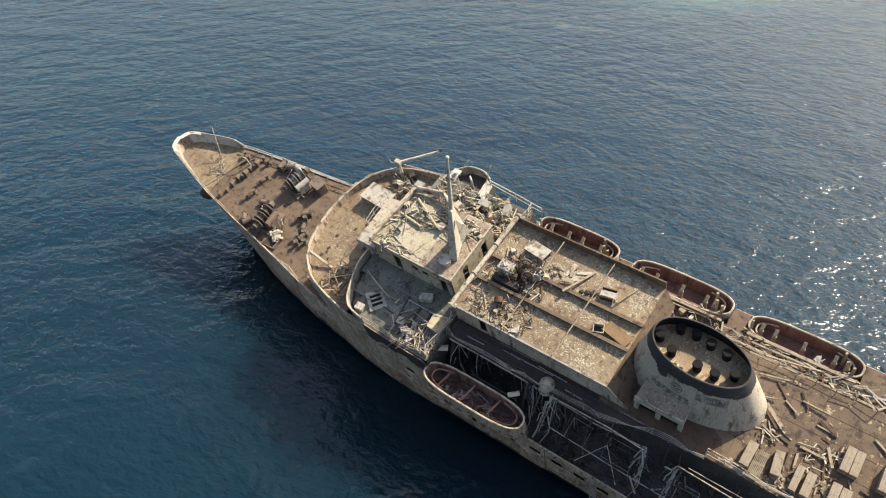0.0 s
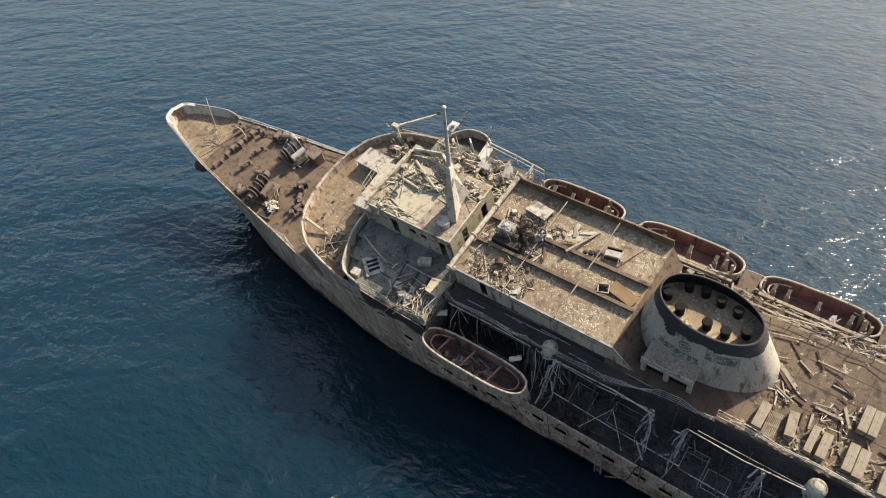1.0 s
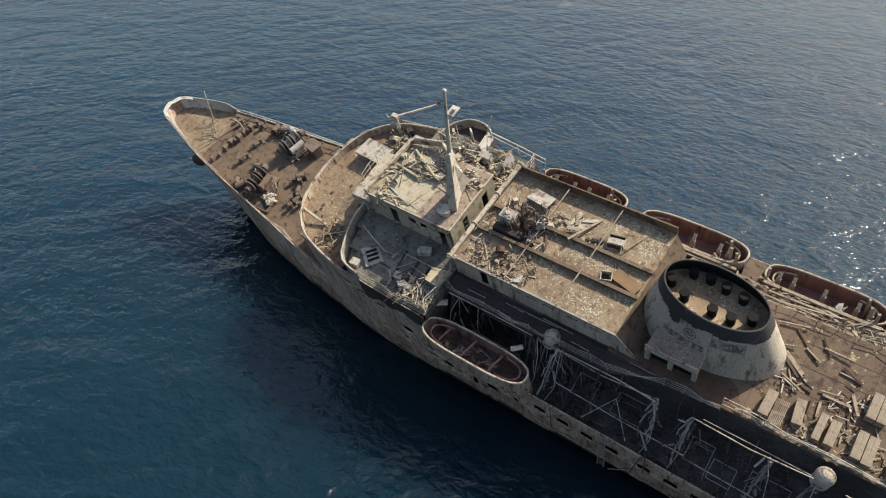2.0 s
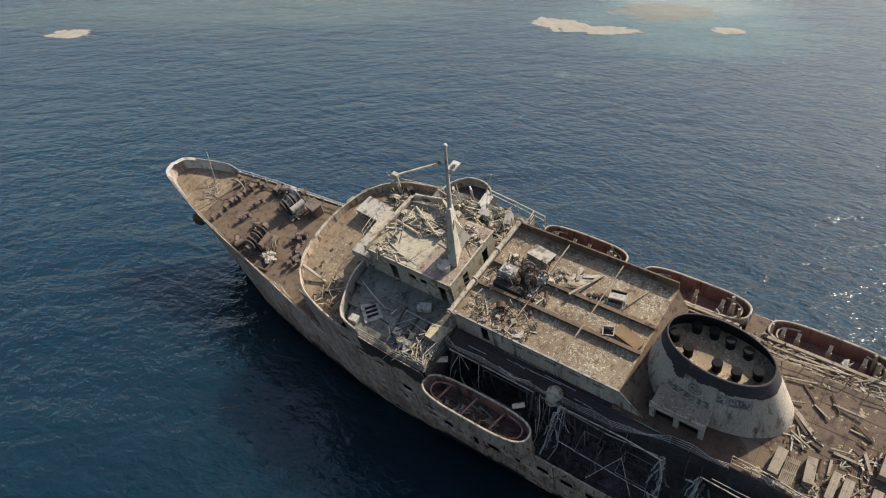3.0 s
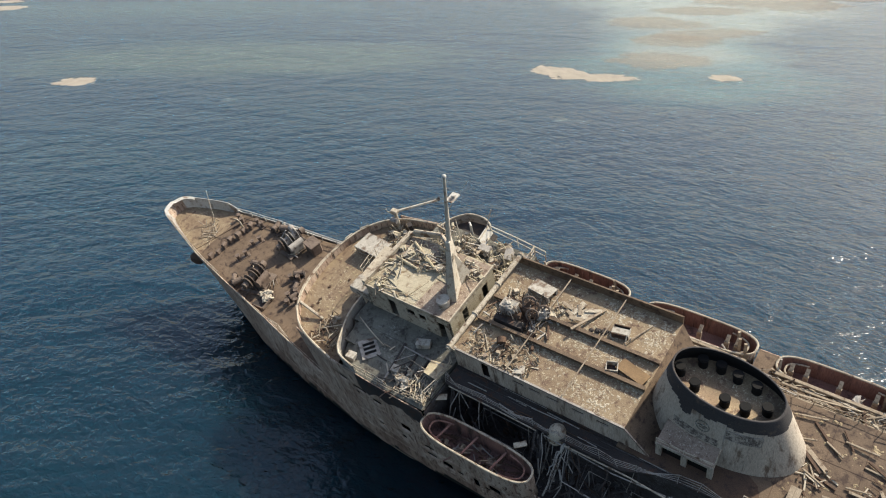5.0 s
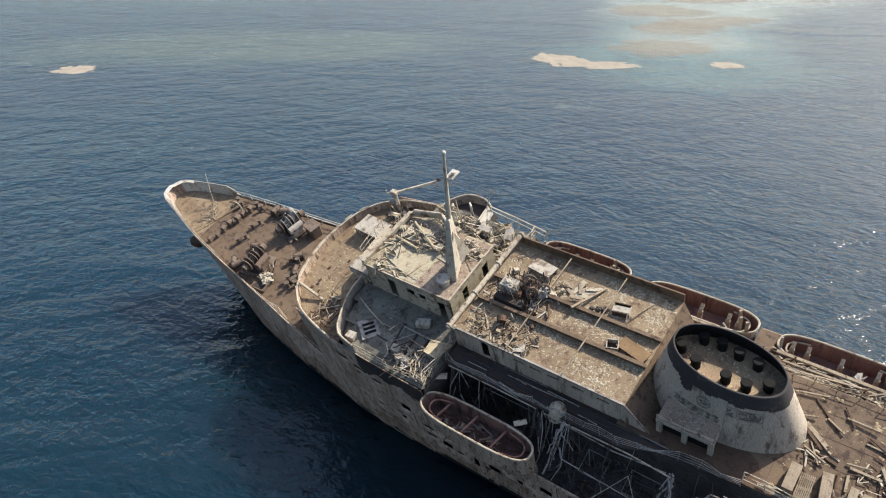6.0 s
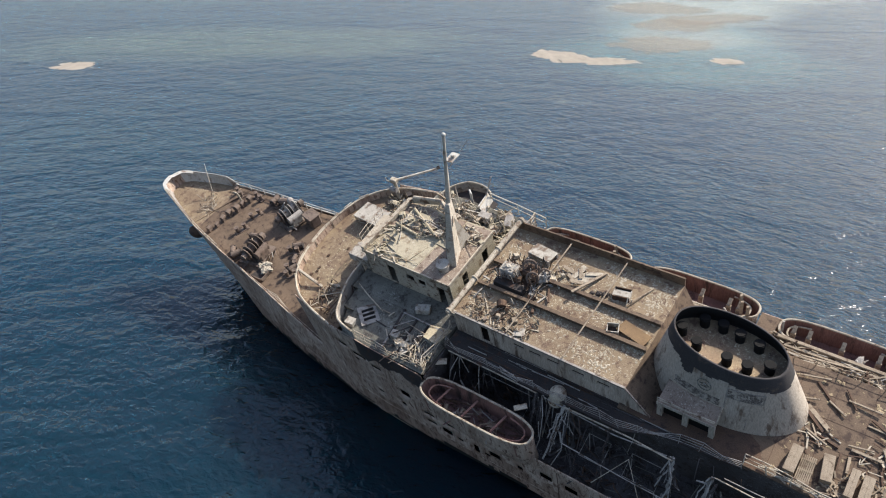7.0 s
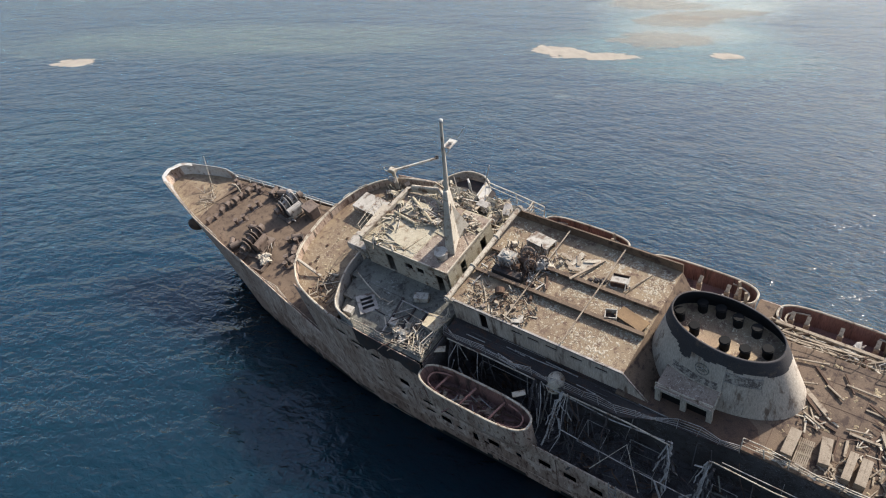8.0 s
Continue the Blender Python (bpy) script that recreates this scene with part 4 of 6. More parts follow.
railing([(2.2, -3.9, 1.25), (0.3, -4.6, 1.25)], 1.2, 3, 0.6, PAINT, r=0.05)
railing([(0.0, 5.6, 1.3), (-4.0, 5.6, 1.3), (-8.0, 5.55, 1.3), (-14.0, 5.5, 1.3), (-16.2, 4.75, 1.3), (-18.5, 4.6, 1.3), (-21.0, 4.45, 1.3)], 0.85, 4, 1.2, GREY, sag=0.16, r=0.022, lost=0.2, label="grey walkway railing, bent and broken")
railing([(-21.0, 4.25, 1.5), (-26.0, 4.2, 1.5), (-34.0, 4.2, 1.5), (-45, 4.2, 1.5)], 0.7, 3, 1.3, PAINT, sag=0.22, r=0.035, label="pale collapsed railing along the deck edge")
railing([(-18.5, -4.3, 1.5), (-26.0, -4.3, 1.5), (-36.0, -4.3, 1.5), (-45, -4.3, 1.5)], 0.6, 2, 1.3, WOOD, sag=0.25, r=0.03, lost=0.45, label="sun-bleached railing, mostly fallen")
railing([(12.6, 0.2, 1.65), (12.8, -3.0, 1.65)], 0.9, 2, 0.9, PAINT, sag=0.1)


# ---- boat bay fittings ----
def davit_post(x, y, z, h, side, lean):
    bm = B()
    bar(bm, (0, 0, 0), (0, -side * lean, h), 0.2, 0.34, up=(1, 0, 0))
    bar(bm, (0, -side * lean, h), (0, -side * (lean - 0.45), h + 0.28), 0.16, 0.26, up=(1, 0, 0))
    box(bm, -0.16, 0.16, -0.2, 0.2, -0.05, 0.08)
    return solo("boat_chock", bm, WOOD, "bleached upright chock standing in a lifeboat bay", "boat chock", pose(x, y, z), "chocks in the lifeboat bays")


for x in (-1.9, -3.6, -4.9, -6.6):
    davit_post(x, -7.25, -0.8, 1.6, -1, -0.35)
for x in (-10.4, -11.7, -13.9, -15.9, -16.6):
    davit_post(x, -7.2, -1.4, 1.7, -1, -0.35)
for x in (-20.4, -21.4, -23.5, -25.7, -26.6):
    davit_post(x, -7.1, -1.8, 1.7, -1, -0.35)


def loose_bar(name, a, b, w, h, material, label, category, group):
    """One straight timber or bar lying from a to b."""
    a, b = Vector(a), Vector(b)
    d = b - a
    bm = B()
    L = d.length
    box(bm, -L / 2, L / 2, -w / 2, w / 2, -h / 2, h / 2, bevel=min(w, h) * 0.15)
    side = d.cross(Vector((0, 0, 1)))
    side = Vector((1, 0, 0)) if side.length < 1e-4 else side.normalized()
    m = Matrix.Translation((a + b) / 2) @ Matrix((d.normalized(), side, side.cross(d).normalized())).transposed().to_4x4()
    return solo(name, bm, material, label, category, m, group)


G_BAY = "timbers along the starboard lifeboat bays"
for i, (a, b, w) in enumerate((((-9.8, -6.6, 0.25), (-17.6, -6.6, 0.2), 0.22), ((-10.5, -6.2, 0.2), (-16.5, -6.4, 0.1), 0.14), ((-19.6, -6.5, 0.3), (-27.4, -6.5, 0.2), 0.26), ((-20.2, -6.0, 0.2), (-27.9, -6.2, 0.1), 0.18), ((-19.0, -5.6, 0.1), (-26.2, -5.7, 0.05), 0.16), ((-20.4, -5.1, 0.3), (-29.0, -5.4, 0.0), 0.2), ((-17.5, -5.2, 0.6), (-22.4, -5.8, -0.1), 0.15), ((-21.5, -4.8, 1.4), (-25.6, -6.3, 0.1), 0.12))):
    loose_bar("timber", a, b, w, w * 0.6, WOOD, "sun-bleached timber lying beside a lifeboat bay", "timber", G_BAY)
for x0, x1, yy, z in ((-1.2, -7.8, 7.5, 0.0), (-10.0, -17.4, 7.4, -0.6), (-20.0, -27.0, 7.3, -1.0)):
    loose_bar("keel_timber", (x0, -yy, z), (x1, -yy, z), 0.16, 0.12, RED, "rust-red timber lying in a lifeboat bay", "timber", G_BAY)
for x in (-1.6, -3.9, -6.3):
    loose_bar("thwart", (x, 7.55, -0.35), (x + 0.35, 9.3, -0.35), 0.16, 0.12, RED, "rusted cross beam across the port lifeboat bay", "beam", "cross beams in the port bay")
for i in range(14):
    x, y = -0.8 - 7.4 * rng.random(), 7.9 + 1.1 * rng.random()
    a = rng.normal(0, 0.5)
    L = 0.5 + 1.6 * rng.random()
    loose_bar("scrap_bar", (x, y, -1.35 + 0.3 * rng.random()), (x - L * math.cos(a), min(9.2, max(7.7, y + 0.4 * L * math.sin(a))), -1.2 + 0.5 * rng.random()), 0.07 + 0.06 * rng.random(), 0.06, RUST, "rusty bar among scrap in the lifeboat bay", "scrap bar", "scrap in the port bay")


# ---- burnt framing on the port side ----
def deck_frame(x, skew, tone, z=1.25):
    """A bent frame: an upright, a deck beam to the ship's side, brackets and a hanging strip."""
    j = lambda: rng.normal(0, 0.12)
    bm = B()
    tube(bm, [(0, 5.7, z), (skew * 0.3 + j(), 5.9 + j(), 0.3), (skew * 0.6 + j(), 6.0 + j(), -1.4), (skew, 5.9, -3.8)], 0.04, 6)
    f = part("deck_frame", bm, tone, ship, "bent scorched frame of the burnt side deck", pose(x, 0, 0))
    bm = B()
    tube(bm, [(0.1, 5.7, z - 0.1), (-0.2 + skew + j(), 6.7 + j(), 0.4), (-0.3 + skew + j(), 7.6 + j(), -1.4), (skew, 8.3, -2.7)], 0.03, 6)
    part("side_beam", bm, tone, f)
    for k in range(4):
        p = Vector((j() * 2, 5.8 + 0.5 * k + j(), 0.9 - 0.8 * k + j()))
        q = p + Vector((rng.normal(0, 0.35), rng.normal(0.4, 0.3), -0.5 - 0.9 * rng.random()))
        part("bracket", bar(B(), p, q, 0.06 + 0.07 * rng.random(), 0.03), tone, f)
    return f


for x, sk, tone in ((-1.4, 0.5, GREY), (-8.3, -0.3, GREY), (-10.3, 0.3, GREY), (-11.0, -0.4, DARK), (-13.3, 0.2, DARK), (-17.2, -0.3, GREY), (-19.9, 0.4, GREY), (-22.4, 0.1, DARK), (-24.7, -0.3, GREY), (-27.6, 0.3, GREY), (-30.5, 0.1, GREY)):
    deck_frame(x, sk, tone)
for pts, r, tone in (
        ([(-0.4, 5.75, 1.2), (-4.0, 5.7, 1.15), (-7.8, 5.75, 1.2)], 0.075, PAINT),
        ([(-8.4, 5.75, 1.1), (-13.5, 5.9, 0.9), (-17.0, 5.75, 1.2)], 0.06, GREY),
        ([(-10.0, 5.8, 1.2), (-14.6, 5.75, 1.25), (-17.4, 5.95, 1.3)], 0.075, PAINT),
        ([(-19.9, 5.8, 1.45), (-23.5, 5.9, 1.4), (-27.2, 5.7, 1.45)], 0.06, PAINT),
        ([(-20.4, 5.5, 1.3), (-28.0, 5.5, 1.2)], 0.05, GREY),
        ([(-29.0, 5.7, 1.4), (-40, 5.7, 1.4)], 0.06, PAINT),
        ([(-10.5, 7.4, -0.6), (-15.5, 7.5, -0.9), (-20.2, 7.6, -0.7)], 0.05, GREY),
        ([(-13.0, 8.2, -2.3), (-14.9, 6.6, 0.1), (-16.4, 8.2, -2.2)], 0.05, PAINT),
        ([(-21.0, 7.7, -0.9), (-27.5, 7.8, -1.0)], 0.05, GREY)):
    bm = B()
    tube(bm, pts, r * 0.72, 6)
    part("deck_stringer", bm, tone, ship, "scorched longitudinal bar")


def torn_frame(top, foot, width, tone):
    """An upright frame left by the fire: split into bent strips, with torn flanges."""
    a, b = Vector(top), Vector(foot)
    bm = B()
    for k in range(4):
        off = Vector((rng.normal(0, width), rng.normal(0, 0.12), 0))
        end = 0.45 + 0.55 * rng.random() if k else 1.0
        line = [a.lerp(b, end * i / 9) + off * (0.3 + 0.7 * i / 9) + Vector((rng.normal(0, 0.05), rng.normal(0, 0.04), 0)) for i in range(10)]
        tube(bm, line, (0.09, 0.05, 0.04, 0.035)[k], 4)
    f = part("torn_frame", bm, tone, ship, "ragged pale upright frame of the burnt side deck")
    for i in range(5):
        p = a.lerp(b, 0.1 + 0.8 * rng.random())
        q = p + Vector((rng.normal(0, 0.45), rng.normal(0.1, 0.25), -0.3 - 0.7 * rng.random()))
        part("torn_flange", bar(B(), p, q, 0.06 + 0.09 * rng.random(), 0.03), tone, f)


for top, foot, width, tone in (((-0.75, 5.6, 1.2), (-0.4, 6.5, -2.2), 0.16, ASH), ((-7.75, 5.65, 1.2), (-7.6, 7.1, -2.6), 0.2, ASH), ((-8.15, 5.7, 0.7), (-8.3, 7.0, -2.9), 0.16, ASH), ((-9.95, 5.6, 1.15), (-9.5, 8.1, -2.4), 0.24, GREY), ((-10.3, 5.7, 0.6), (-9.9, 7.6, -3.0), 0.18, ASH),
                               ((-17.3, 5.65, 1.25), (-17.2, 7.3, -2.6), 0.28, GREY), ((-17.6, 5.7, 0.5), (-17.5, 7.0, -3.0), 0.2, ASH), ((-19.7, 5.8, 1.2), (-19.2, 7.2, -2.6), 0.24, GREY), ((-20.1, 5.8, 0.6), (-19.8, 7.2, -3.2), 0.2, ASH), ((-24.9, 5.8, 1.1), (-24.6, 7.4, -2.8), 0.22, GREY), ((-29.4, 5.8, 1.1), (-29.2, 7.4, -2.8), 0.22, ASH)):
    torn_frame(top, foot, 0.75 * width, tone)
for x0, x1, y0, y1, z in ((-2.6, -6.9, 5.0, 6.6, -1.2), (-11.6, -13.2, 5.6, 7.2, -1.2), (-20.2, -21.7, 6.0, 7.6, -0.9), (-21.9, -23.4, 6.6, 7.9, -1.2), (-24.2, -26.6, 6.2, 7.9, -1.0), (-14.6, -16.8, 5.4, 7.0, -1.5)):
    bm = B()
    tube(bm, [(x0, y0, z), (x1, y0, z), (x1, y1, z - 0.3), (x0, y1, z - 0.3)], 0.03, 5, close=True)
    bar(bm, (x0, y0, z), (x0 + 0.1, y0, -3.8), 0.06)
    bar(bm, (x1, y1, z - 0.3), (x1, y1, -3.8), 0.06)
    part("hatch_frame", bm, GREY, ship, "thin grey opening frame")
for i in range(110):
    x, y = -0.6 - 32 * rng.random(), 4.4 + 3.7 * rng.random()
    z = -3.75 + 2.6 * rng.random() ** 2
    L, a = 0.5 + 2.0 * rng.random(), rng.random() * 6.28
    q = (x + L * math.cos(a), min(8.25, max(4.3, y + 0.5 * L * math.sin(a))), max(-3.75, min(-0.3, z + rng.normal(0, 0.9))))
    loose_bar("scorched_strip", (x, y, z), q, 0.035 + 0.09 * rng.random() ** 3, 0.035, (DARK, RUST, SCORCH, DARK)[i % 4], "twisted scorched strip lying on the burnt side deck", "steel strip", "scrap on the port side deck")
for x, z in ((-9.05, 0.55), (-27.6, 0.5)):
    bm = B()
    tube(bm, [(0, 0, 0), (0, 0, 0.12), (0, 0, 0.7), (0, 0, 0.9)], 0.57, 20)
    bmesh.ops.create_uvsphere(bm, u_segments=20, v_segments=10, radius=0.6, matrix=Matrix.Translation((0, 0, 0.8)))
    dr = solo("drum", bm, PAINT, "pale round-topped drum perched at the walkway's edge", "drum", pose(x, 5.35, z, 12, -8, 0), "drums at the walkway", smooth=False)
    bm = B()
    bar(bm, (0.2, 0.3, 0), (0.3, 0.4, -4.2), 0.1)
    part("bracket", bm, GREY, dr)
for a, b, w, h in (((0.5, 6.9, 0.6), (-0.5, 6.3, 0.6), 0.5, 0.08), ((-6.8, 7.2, 0.5), (-7.5, 6.6, 0.55), 0.4, 0.1)):
    loose_bar("bent_sheet", a, b, w, h, PAINT, "torn pale sheet of plating at the lifeboat bay", "sheet metal", "torn sheets by the port bay")
# boarding ladder on the port side
lad = thing("boarding_ladder", "thin steel ladder hanging down the grey hull side", "ladder", pose(-14.9, 8.55, 0))
for dx in (-0.25, 0.25):
    part("stile", tube(B(), [(dx, 0.2, -1.6), (dx, 0.3, -5.6), (dx + 0.1, 0.5, -9.6)], 0.035, 5), GREY, lad)
for i in range(14):
    part("rung", bar(B(), (-0.25, 0.25, -2.2 - 0.5 * i), (0.28, 0.25, -2.2 - 0.5 * i), 0.04), GREY, lad)
part("stay", tube(B(), [(-0.2, 0.4, -8.5), (-2.6, 0.0, -6.0)], 0.04, 5), GREY, lad)


# ---- foredeck gear ----
def fz(x):
    return fore_deck_z(x) + 0.05


def windlass(x, y, turn, tone, label):
    w = thing("windlass", label, "windlass", pose(x, y, fz(x), 0, 0, turn) @ Matrix.Diagonal((1.08, 1.0, 1.4, 1.0)), "windlasses on the foredeck")
    part("bedplate", box(B(), -1.3, 1.3, -1.5, 1.5, 0.0, 0.16, bevel=0.03), GEAR, w)
    for yy in (-1.05, 0.0, 1.05):
        bm = B()
        v = [(-0.75, 0.16), (0.75, 0.16), (0.25, 1.15), (-0.25, 1.15)]
        a = [bm.verts.new((px, yy - 0.07, pz)) for px, pz in v]
        b = [bm.verts.new((px, yy + 0.07, pz)) for px, pz in v]
        bm.faces.new(a)
        bm.faces.new(b[::-1])
        for i in range(4):
            bm.faces.new((a[i], a[(i + 1) % 4], b[(i + 1) % 4], b[i]))
        part("side_frame", bm, DARK, w)
    part("shaft", cyl(B(), (0, -1.9, 0.95), (0, 1.9, 0.95), 0.1, 10), GEAR, w)
    for y0, y1 in ((-0.85, -0.15), (0.15, 0.85)):
        bm = B()
        tube(bm, [(0, y0, 0.95), (0, y0 + 0.06, 0.95)], 0.62, 18)
        tube(bm, [(0, y1 - 0.06, 0.95), (0, y1, 0.95)], 0.62, 18)
        tube(bm, [(0, y0, 0.95), (0, y1, 0.95)], 0.36, 14)
        part("cable_drum", bm, tone, w)
    for y0 in (-1.75, 1.3):
        bm = B()
        tube(bm, [(0, y0, 0.95), (0, y0 + 0.12, 0.95), (0, y0 + 0.25, 0.95), (0, y0 + 0.45, 0.95)], 0.30, 12)
        part("warping_head", bm, GEAR, w)
    bm = B()
    box(bm, -1.2, -0.55, -0.6, 0.7, 0.16, 0.85, bevel=0.08)
    tube(bm, [(-0.9, -0.8, 0.75), (-0.9, 0.9, 0.75)], 0.32, 12)
    part("motor", bm, tone, w)
    bm = B()
    for i in range(16):
        a = 2 * math.pi * i / 16
        box(bm, -0.05, 0.05, 1.12, 1.24, 0.48, 0.56, Matrix.Translation((0, 0, 0.95)) @ Matrix.Rotation(a, 4, "Y"))
    tube(bm, [(0, 1.13, 0.95), (0, 1.23, 0.95)], 0.5, 20)
    part("gear_wheel", bm, GEAR, w)
    bm = B()
    tube(bm, [(0.9, -0.9, 0.1), (1.0, -0.95, 1.3)], 0.05, 6)
    part("brake_lever", bm, GEAR, w)
    part("brake_lever", tube(B(), [(0.85, 0.9, 0.1), (0.7, 1.0, 1.1)], 0.05, 6), GEAR, w)
    return w


windlass(28.6, 1.9, 8, GEAR, "rusted anchor windlass with a pale motor on the foredeck")
windlass(28.7, -3.7, -10, GREY, "anchor windlass with a grey drum cover on the foredeck")
bm = B()
tube(bm, [(29.3 - 0.95 * math.cos(a), -4.7 + 0.5 * math.cos(a), fz(29) + 0.15 + 1.5 * math.sin(a)) for a in np.linspace(0, math.pi, 14)], 0.33, 12)
solo("drum_guard", bm, GREY, "pale arched guard over the anchor windlass", "guard", smooth=True)
# dark hatch beside the port windlass with white debris on it
ht = thing("hatch", "low rusted hatch coaming with a dark open well", "hatch", pose(26.9, 3.4, fz(27), 0, 0, 4))
for a, b in (((-1.3, -0.9, 0.2), (1.6, -0.9, 0.2)), ((-1.3, 1.0, 0.2), (1.6, 1.0, 0.2)), ((-1.3, -0.9, 0.2), (-1.3, 1.0, 0.2)), ((1.6, -0.9, 0.2), (1.6, 1.0, 0.2))):
    part("coaming", bar(B(), a, b, 0.08, 0.4), GEAR, ht)
# no real depth: a thin dark plate paints the unlit well
part("well_floor", box(B(), -1.25, 1.55, -0.85, 0.95, 0.0, 0.03), DARK, ht, "dark plate painted as the hatch's unlit depth")


def lump(r, seed, squash=0.6):
    bm = B()
    bmesh.ops.create_icosphere(bm, subdivisions=3, radius=r)
    for v in bm.verts:
        k = 1 + 0.6 * noise.noise(v.co * (1.4 / r) + Vector((seed, seed, 0))) + 0.45 * noise.noise(v.co * (3.5 / r) + Vector((0, seed, seed)))
        v.co = Vector((v.co.x * k, v.co.y * k, v.co.z * k * squash))
    return bm


for i, (x, y, z, r) in enumerate(((26.5, 2.6, 0.45, 0.5), (25.9, 2.9, 0.42, 0.42), (26.2, 3.3, 0.4, 0.38), (27.0, 2.9, 0.35, 0.33))):
    solo("canvas_heap", lump(r, i * 3.1), PAINT, "crumpled chalky white heap on the hatch", "heap", pose(x, y, fz(x) + z - 0.12), "white heaps on the hatch")


def bollard(x, y, turn=0):
    b = thing("bollard", "rusted twin bollard bolted to the foredeck", "bollard", pose(x, y, fz(x), 0, 0, turn), "bollards on the foredeck")
    part("base", box(B(), -0.8, 0.8, -0.32, 0.32, 0, 0.1, bevel=0.02), GEAR, b)
    for s in (-0.44, 0.44):
        bm = B()
        tube(bm, [(s, 0, 0.08), (s, 0, 0.66), (s, 0, 0.67), (s, 0, 0.76)], 0.19, 10)
        tube(bm, [(s, 0, 0.64), (s, 0, 0.78)], 0.26, 10)
        part("post", bm, GEAR, b)
    return b


first = bollard(32.8, 0.2, 70)
for x, y, r in ((32.9, -2.1, 70), (25.3, -0.3, 20), (24.0, 1.4, 60), (37.2, -3.75, 160), (34.6, -4.3, 172), (23.3, 2.2, 40)):
    copy_thing(first, SHIP @ pose(x, y, fz(x), 0, 0, r))


def roller(x, y, s):
    r = thing("chain_roller", "rusted chain roller on a low pedestal", "chain roller", pose(x, y, fz(x), 0, 0, 100), "row of chain rollers on the foredeck")
    part("pedestal", box(B(), -0.3, 0.3, -0.22, 0.22, 0, 0.3 * s, bevel=0.04), GEAR, r)
    part("roller", tube(B(), [(-0.27, 0, 0.42 * s), (-0.14, 0, 0.42 * s), (0.14, 0, 0.42 * s), (0.27, 0, 0.42 * s)], 0.23 * s, 10), GEAR, r)
    return r


for i in range(7):
    k = i / 6
    roller(35.2 + 0.9 * k + (0.0, 0.15, -0.15, 0.1, 0.0, -0.1, 0.0)[i], -3.5 + 5.4 * k, (1.35, 1.0, 1.5, 1.3, 1.15, 0.8, 1.0)[i])
bm = B()
wall(bm, [(36.7, -3.9), (37.4, -2.0), (37.9, -0.6), (38.5, 1.2), (38.9, 2.2)], [fz(37)] * 5, [fz(37) + 0.16] * 5, 0.06)
part("breakwater", bm, DECK, ship, "low rusted breakwater across the foredeck")
st = thing("flagstaff", "thin leaning staff on a tripod foot", "staff", pose(40.0, -2.1, fz(40.0)))
part("staff_pole", tube(B(), [(0, 0, 0), (0.5, -0.6, 1.5), (1.3, -1.5, 3.2)], 0.05, 6, 0.025), PAINT, st)
for a in (0, 2.1, 4.2):
    part("foot", tube(B(), [(0, 0, 0.8), (0.5 * math.cos(a), 0.5 * math.sin(a), 0.0)], 0.04, 5), GEAR, st)
dv = thing("deck_davit", "short pale hooked davit on the foredeck", "davit", pose(36.2, -3.0, fz(36)))
part("arm", tube(B(), curve_pts([(0, 0, 0), (0, 0, 1.0), (0.1, 0.1, 1.4), (0.45, 0.2, 1.5)], 5), 0.1, 8, 0.07), PAINT, dv)
for i in range(40):
    x, y = 39.0 + rng.normal(0, 0.5), -0.5 + rng.normal(0, 0.6)
    a, L = rng.random() * 6.28, 0.4 + 0.9 * rng.random()
    loose_bar("stick", (x, y, fz(x) + 0.05), (x + L * math.cos(a), y + L * math.sin(a), fz(x) + 0.1 + 0.7 * rng.random() ** 2), 0.04, 0.04, (WOOD, PAINT, GEAR)[i % 3], "thin bleached stick heaped round the staff's foot", "stick", "sticks on the foredeck")
vb = thing("vent_locker", "squat rusted ventilator housing with a pale rim", "ventilator", pose(26.2, -4.4, fz(26), 0, 0, -12), )
part("housing", box(B(), -0.75, 0.75, -0.6, 0.6, 0, 1.3, bevel=0.12), GEAR, vb)
part("lid", box(B(), -0.85, 0.85, -0.7, 0.7, 1.3, 1.42, bevel=0.04), GEAR, vb)
for x, y, s, turn in ((25.2, -0.9, 1.0, 40), (24.4, 0.5, 0.8, 110), (23.6, 1.6, 0.9, 75), (30.9, -5.0, 1.3, 20), (31.2, 2.9, 0.9, 130), (32.2, -4.7, 1.15, 95), (30.4, 3.1, 1.1, 60), (30.6, 0.3, 0.9, 15)):
    g = thing("deck_winch", "small rusted hand winch on the foredeck", "winch", pose(x, y, fz(x), 0, 0, turn), "hand winches on the foredeck")
    part("bed", box(B(), -0.6 * s, 0.6 * s, -0.4 * s, 0.4 * s, 0, 0.12), GEAR, g)
    part("drum", tube(B(), [(-0.45 * s, 0, 0.5 * s), (-0.4 * s, 0, 0.5 * s), (0.4 * s, 0, 0.5 * s), (0.45 * s, 0, 0.5 * s)], 0.3 * s, 12), GEAR, g)
    for q in (-0.5, 0.5):
        part("cheek", box(B(), q * s - 0.05, q * s + 0.05, -0.3 * s, 0.3 * s, 0.1, 0.75 * s, bevel=0.02), DARK, g)
    part("crank", tube(B(), [(0.5 * s, 0, 0.5 * s), (0.75 * s, 0, 0.5 * s), (0.75 * s, 0.1, 0.95 * s)], 0.04, 5), GEAR, g)
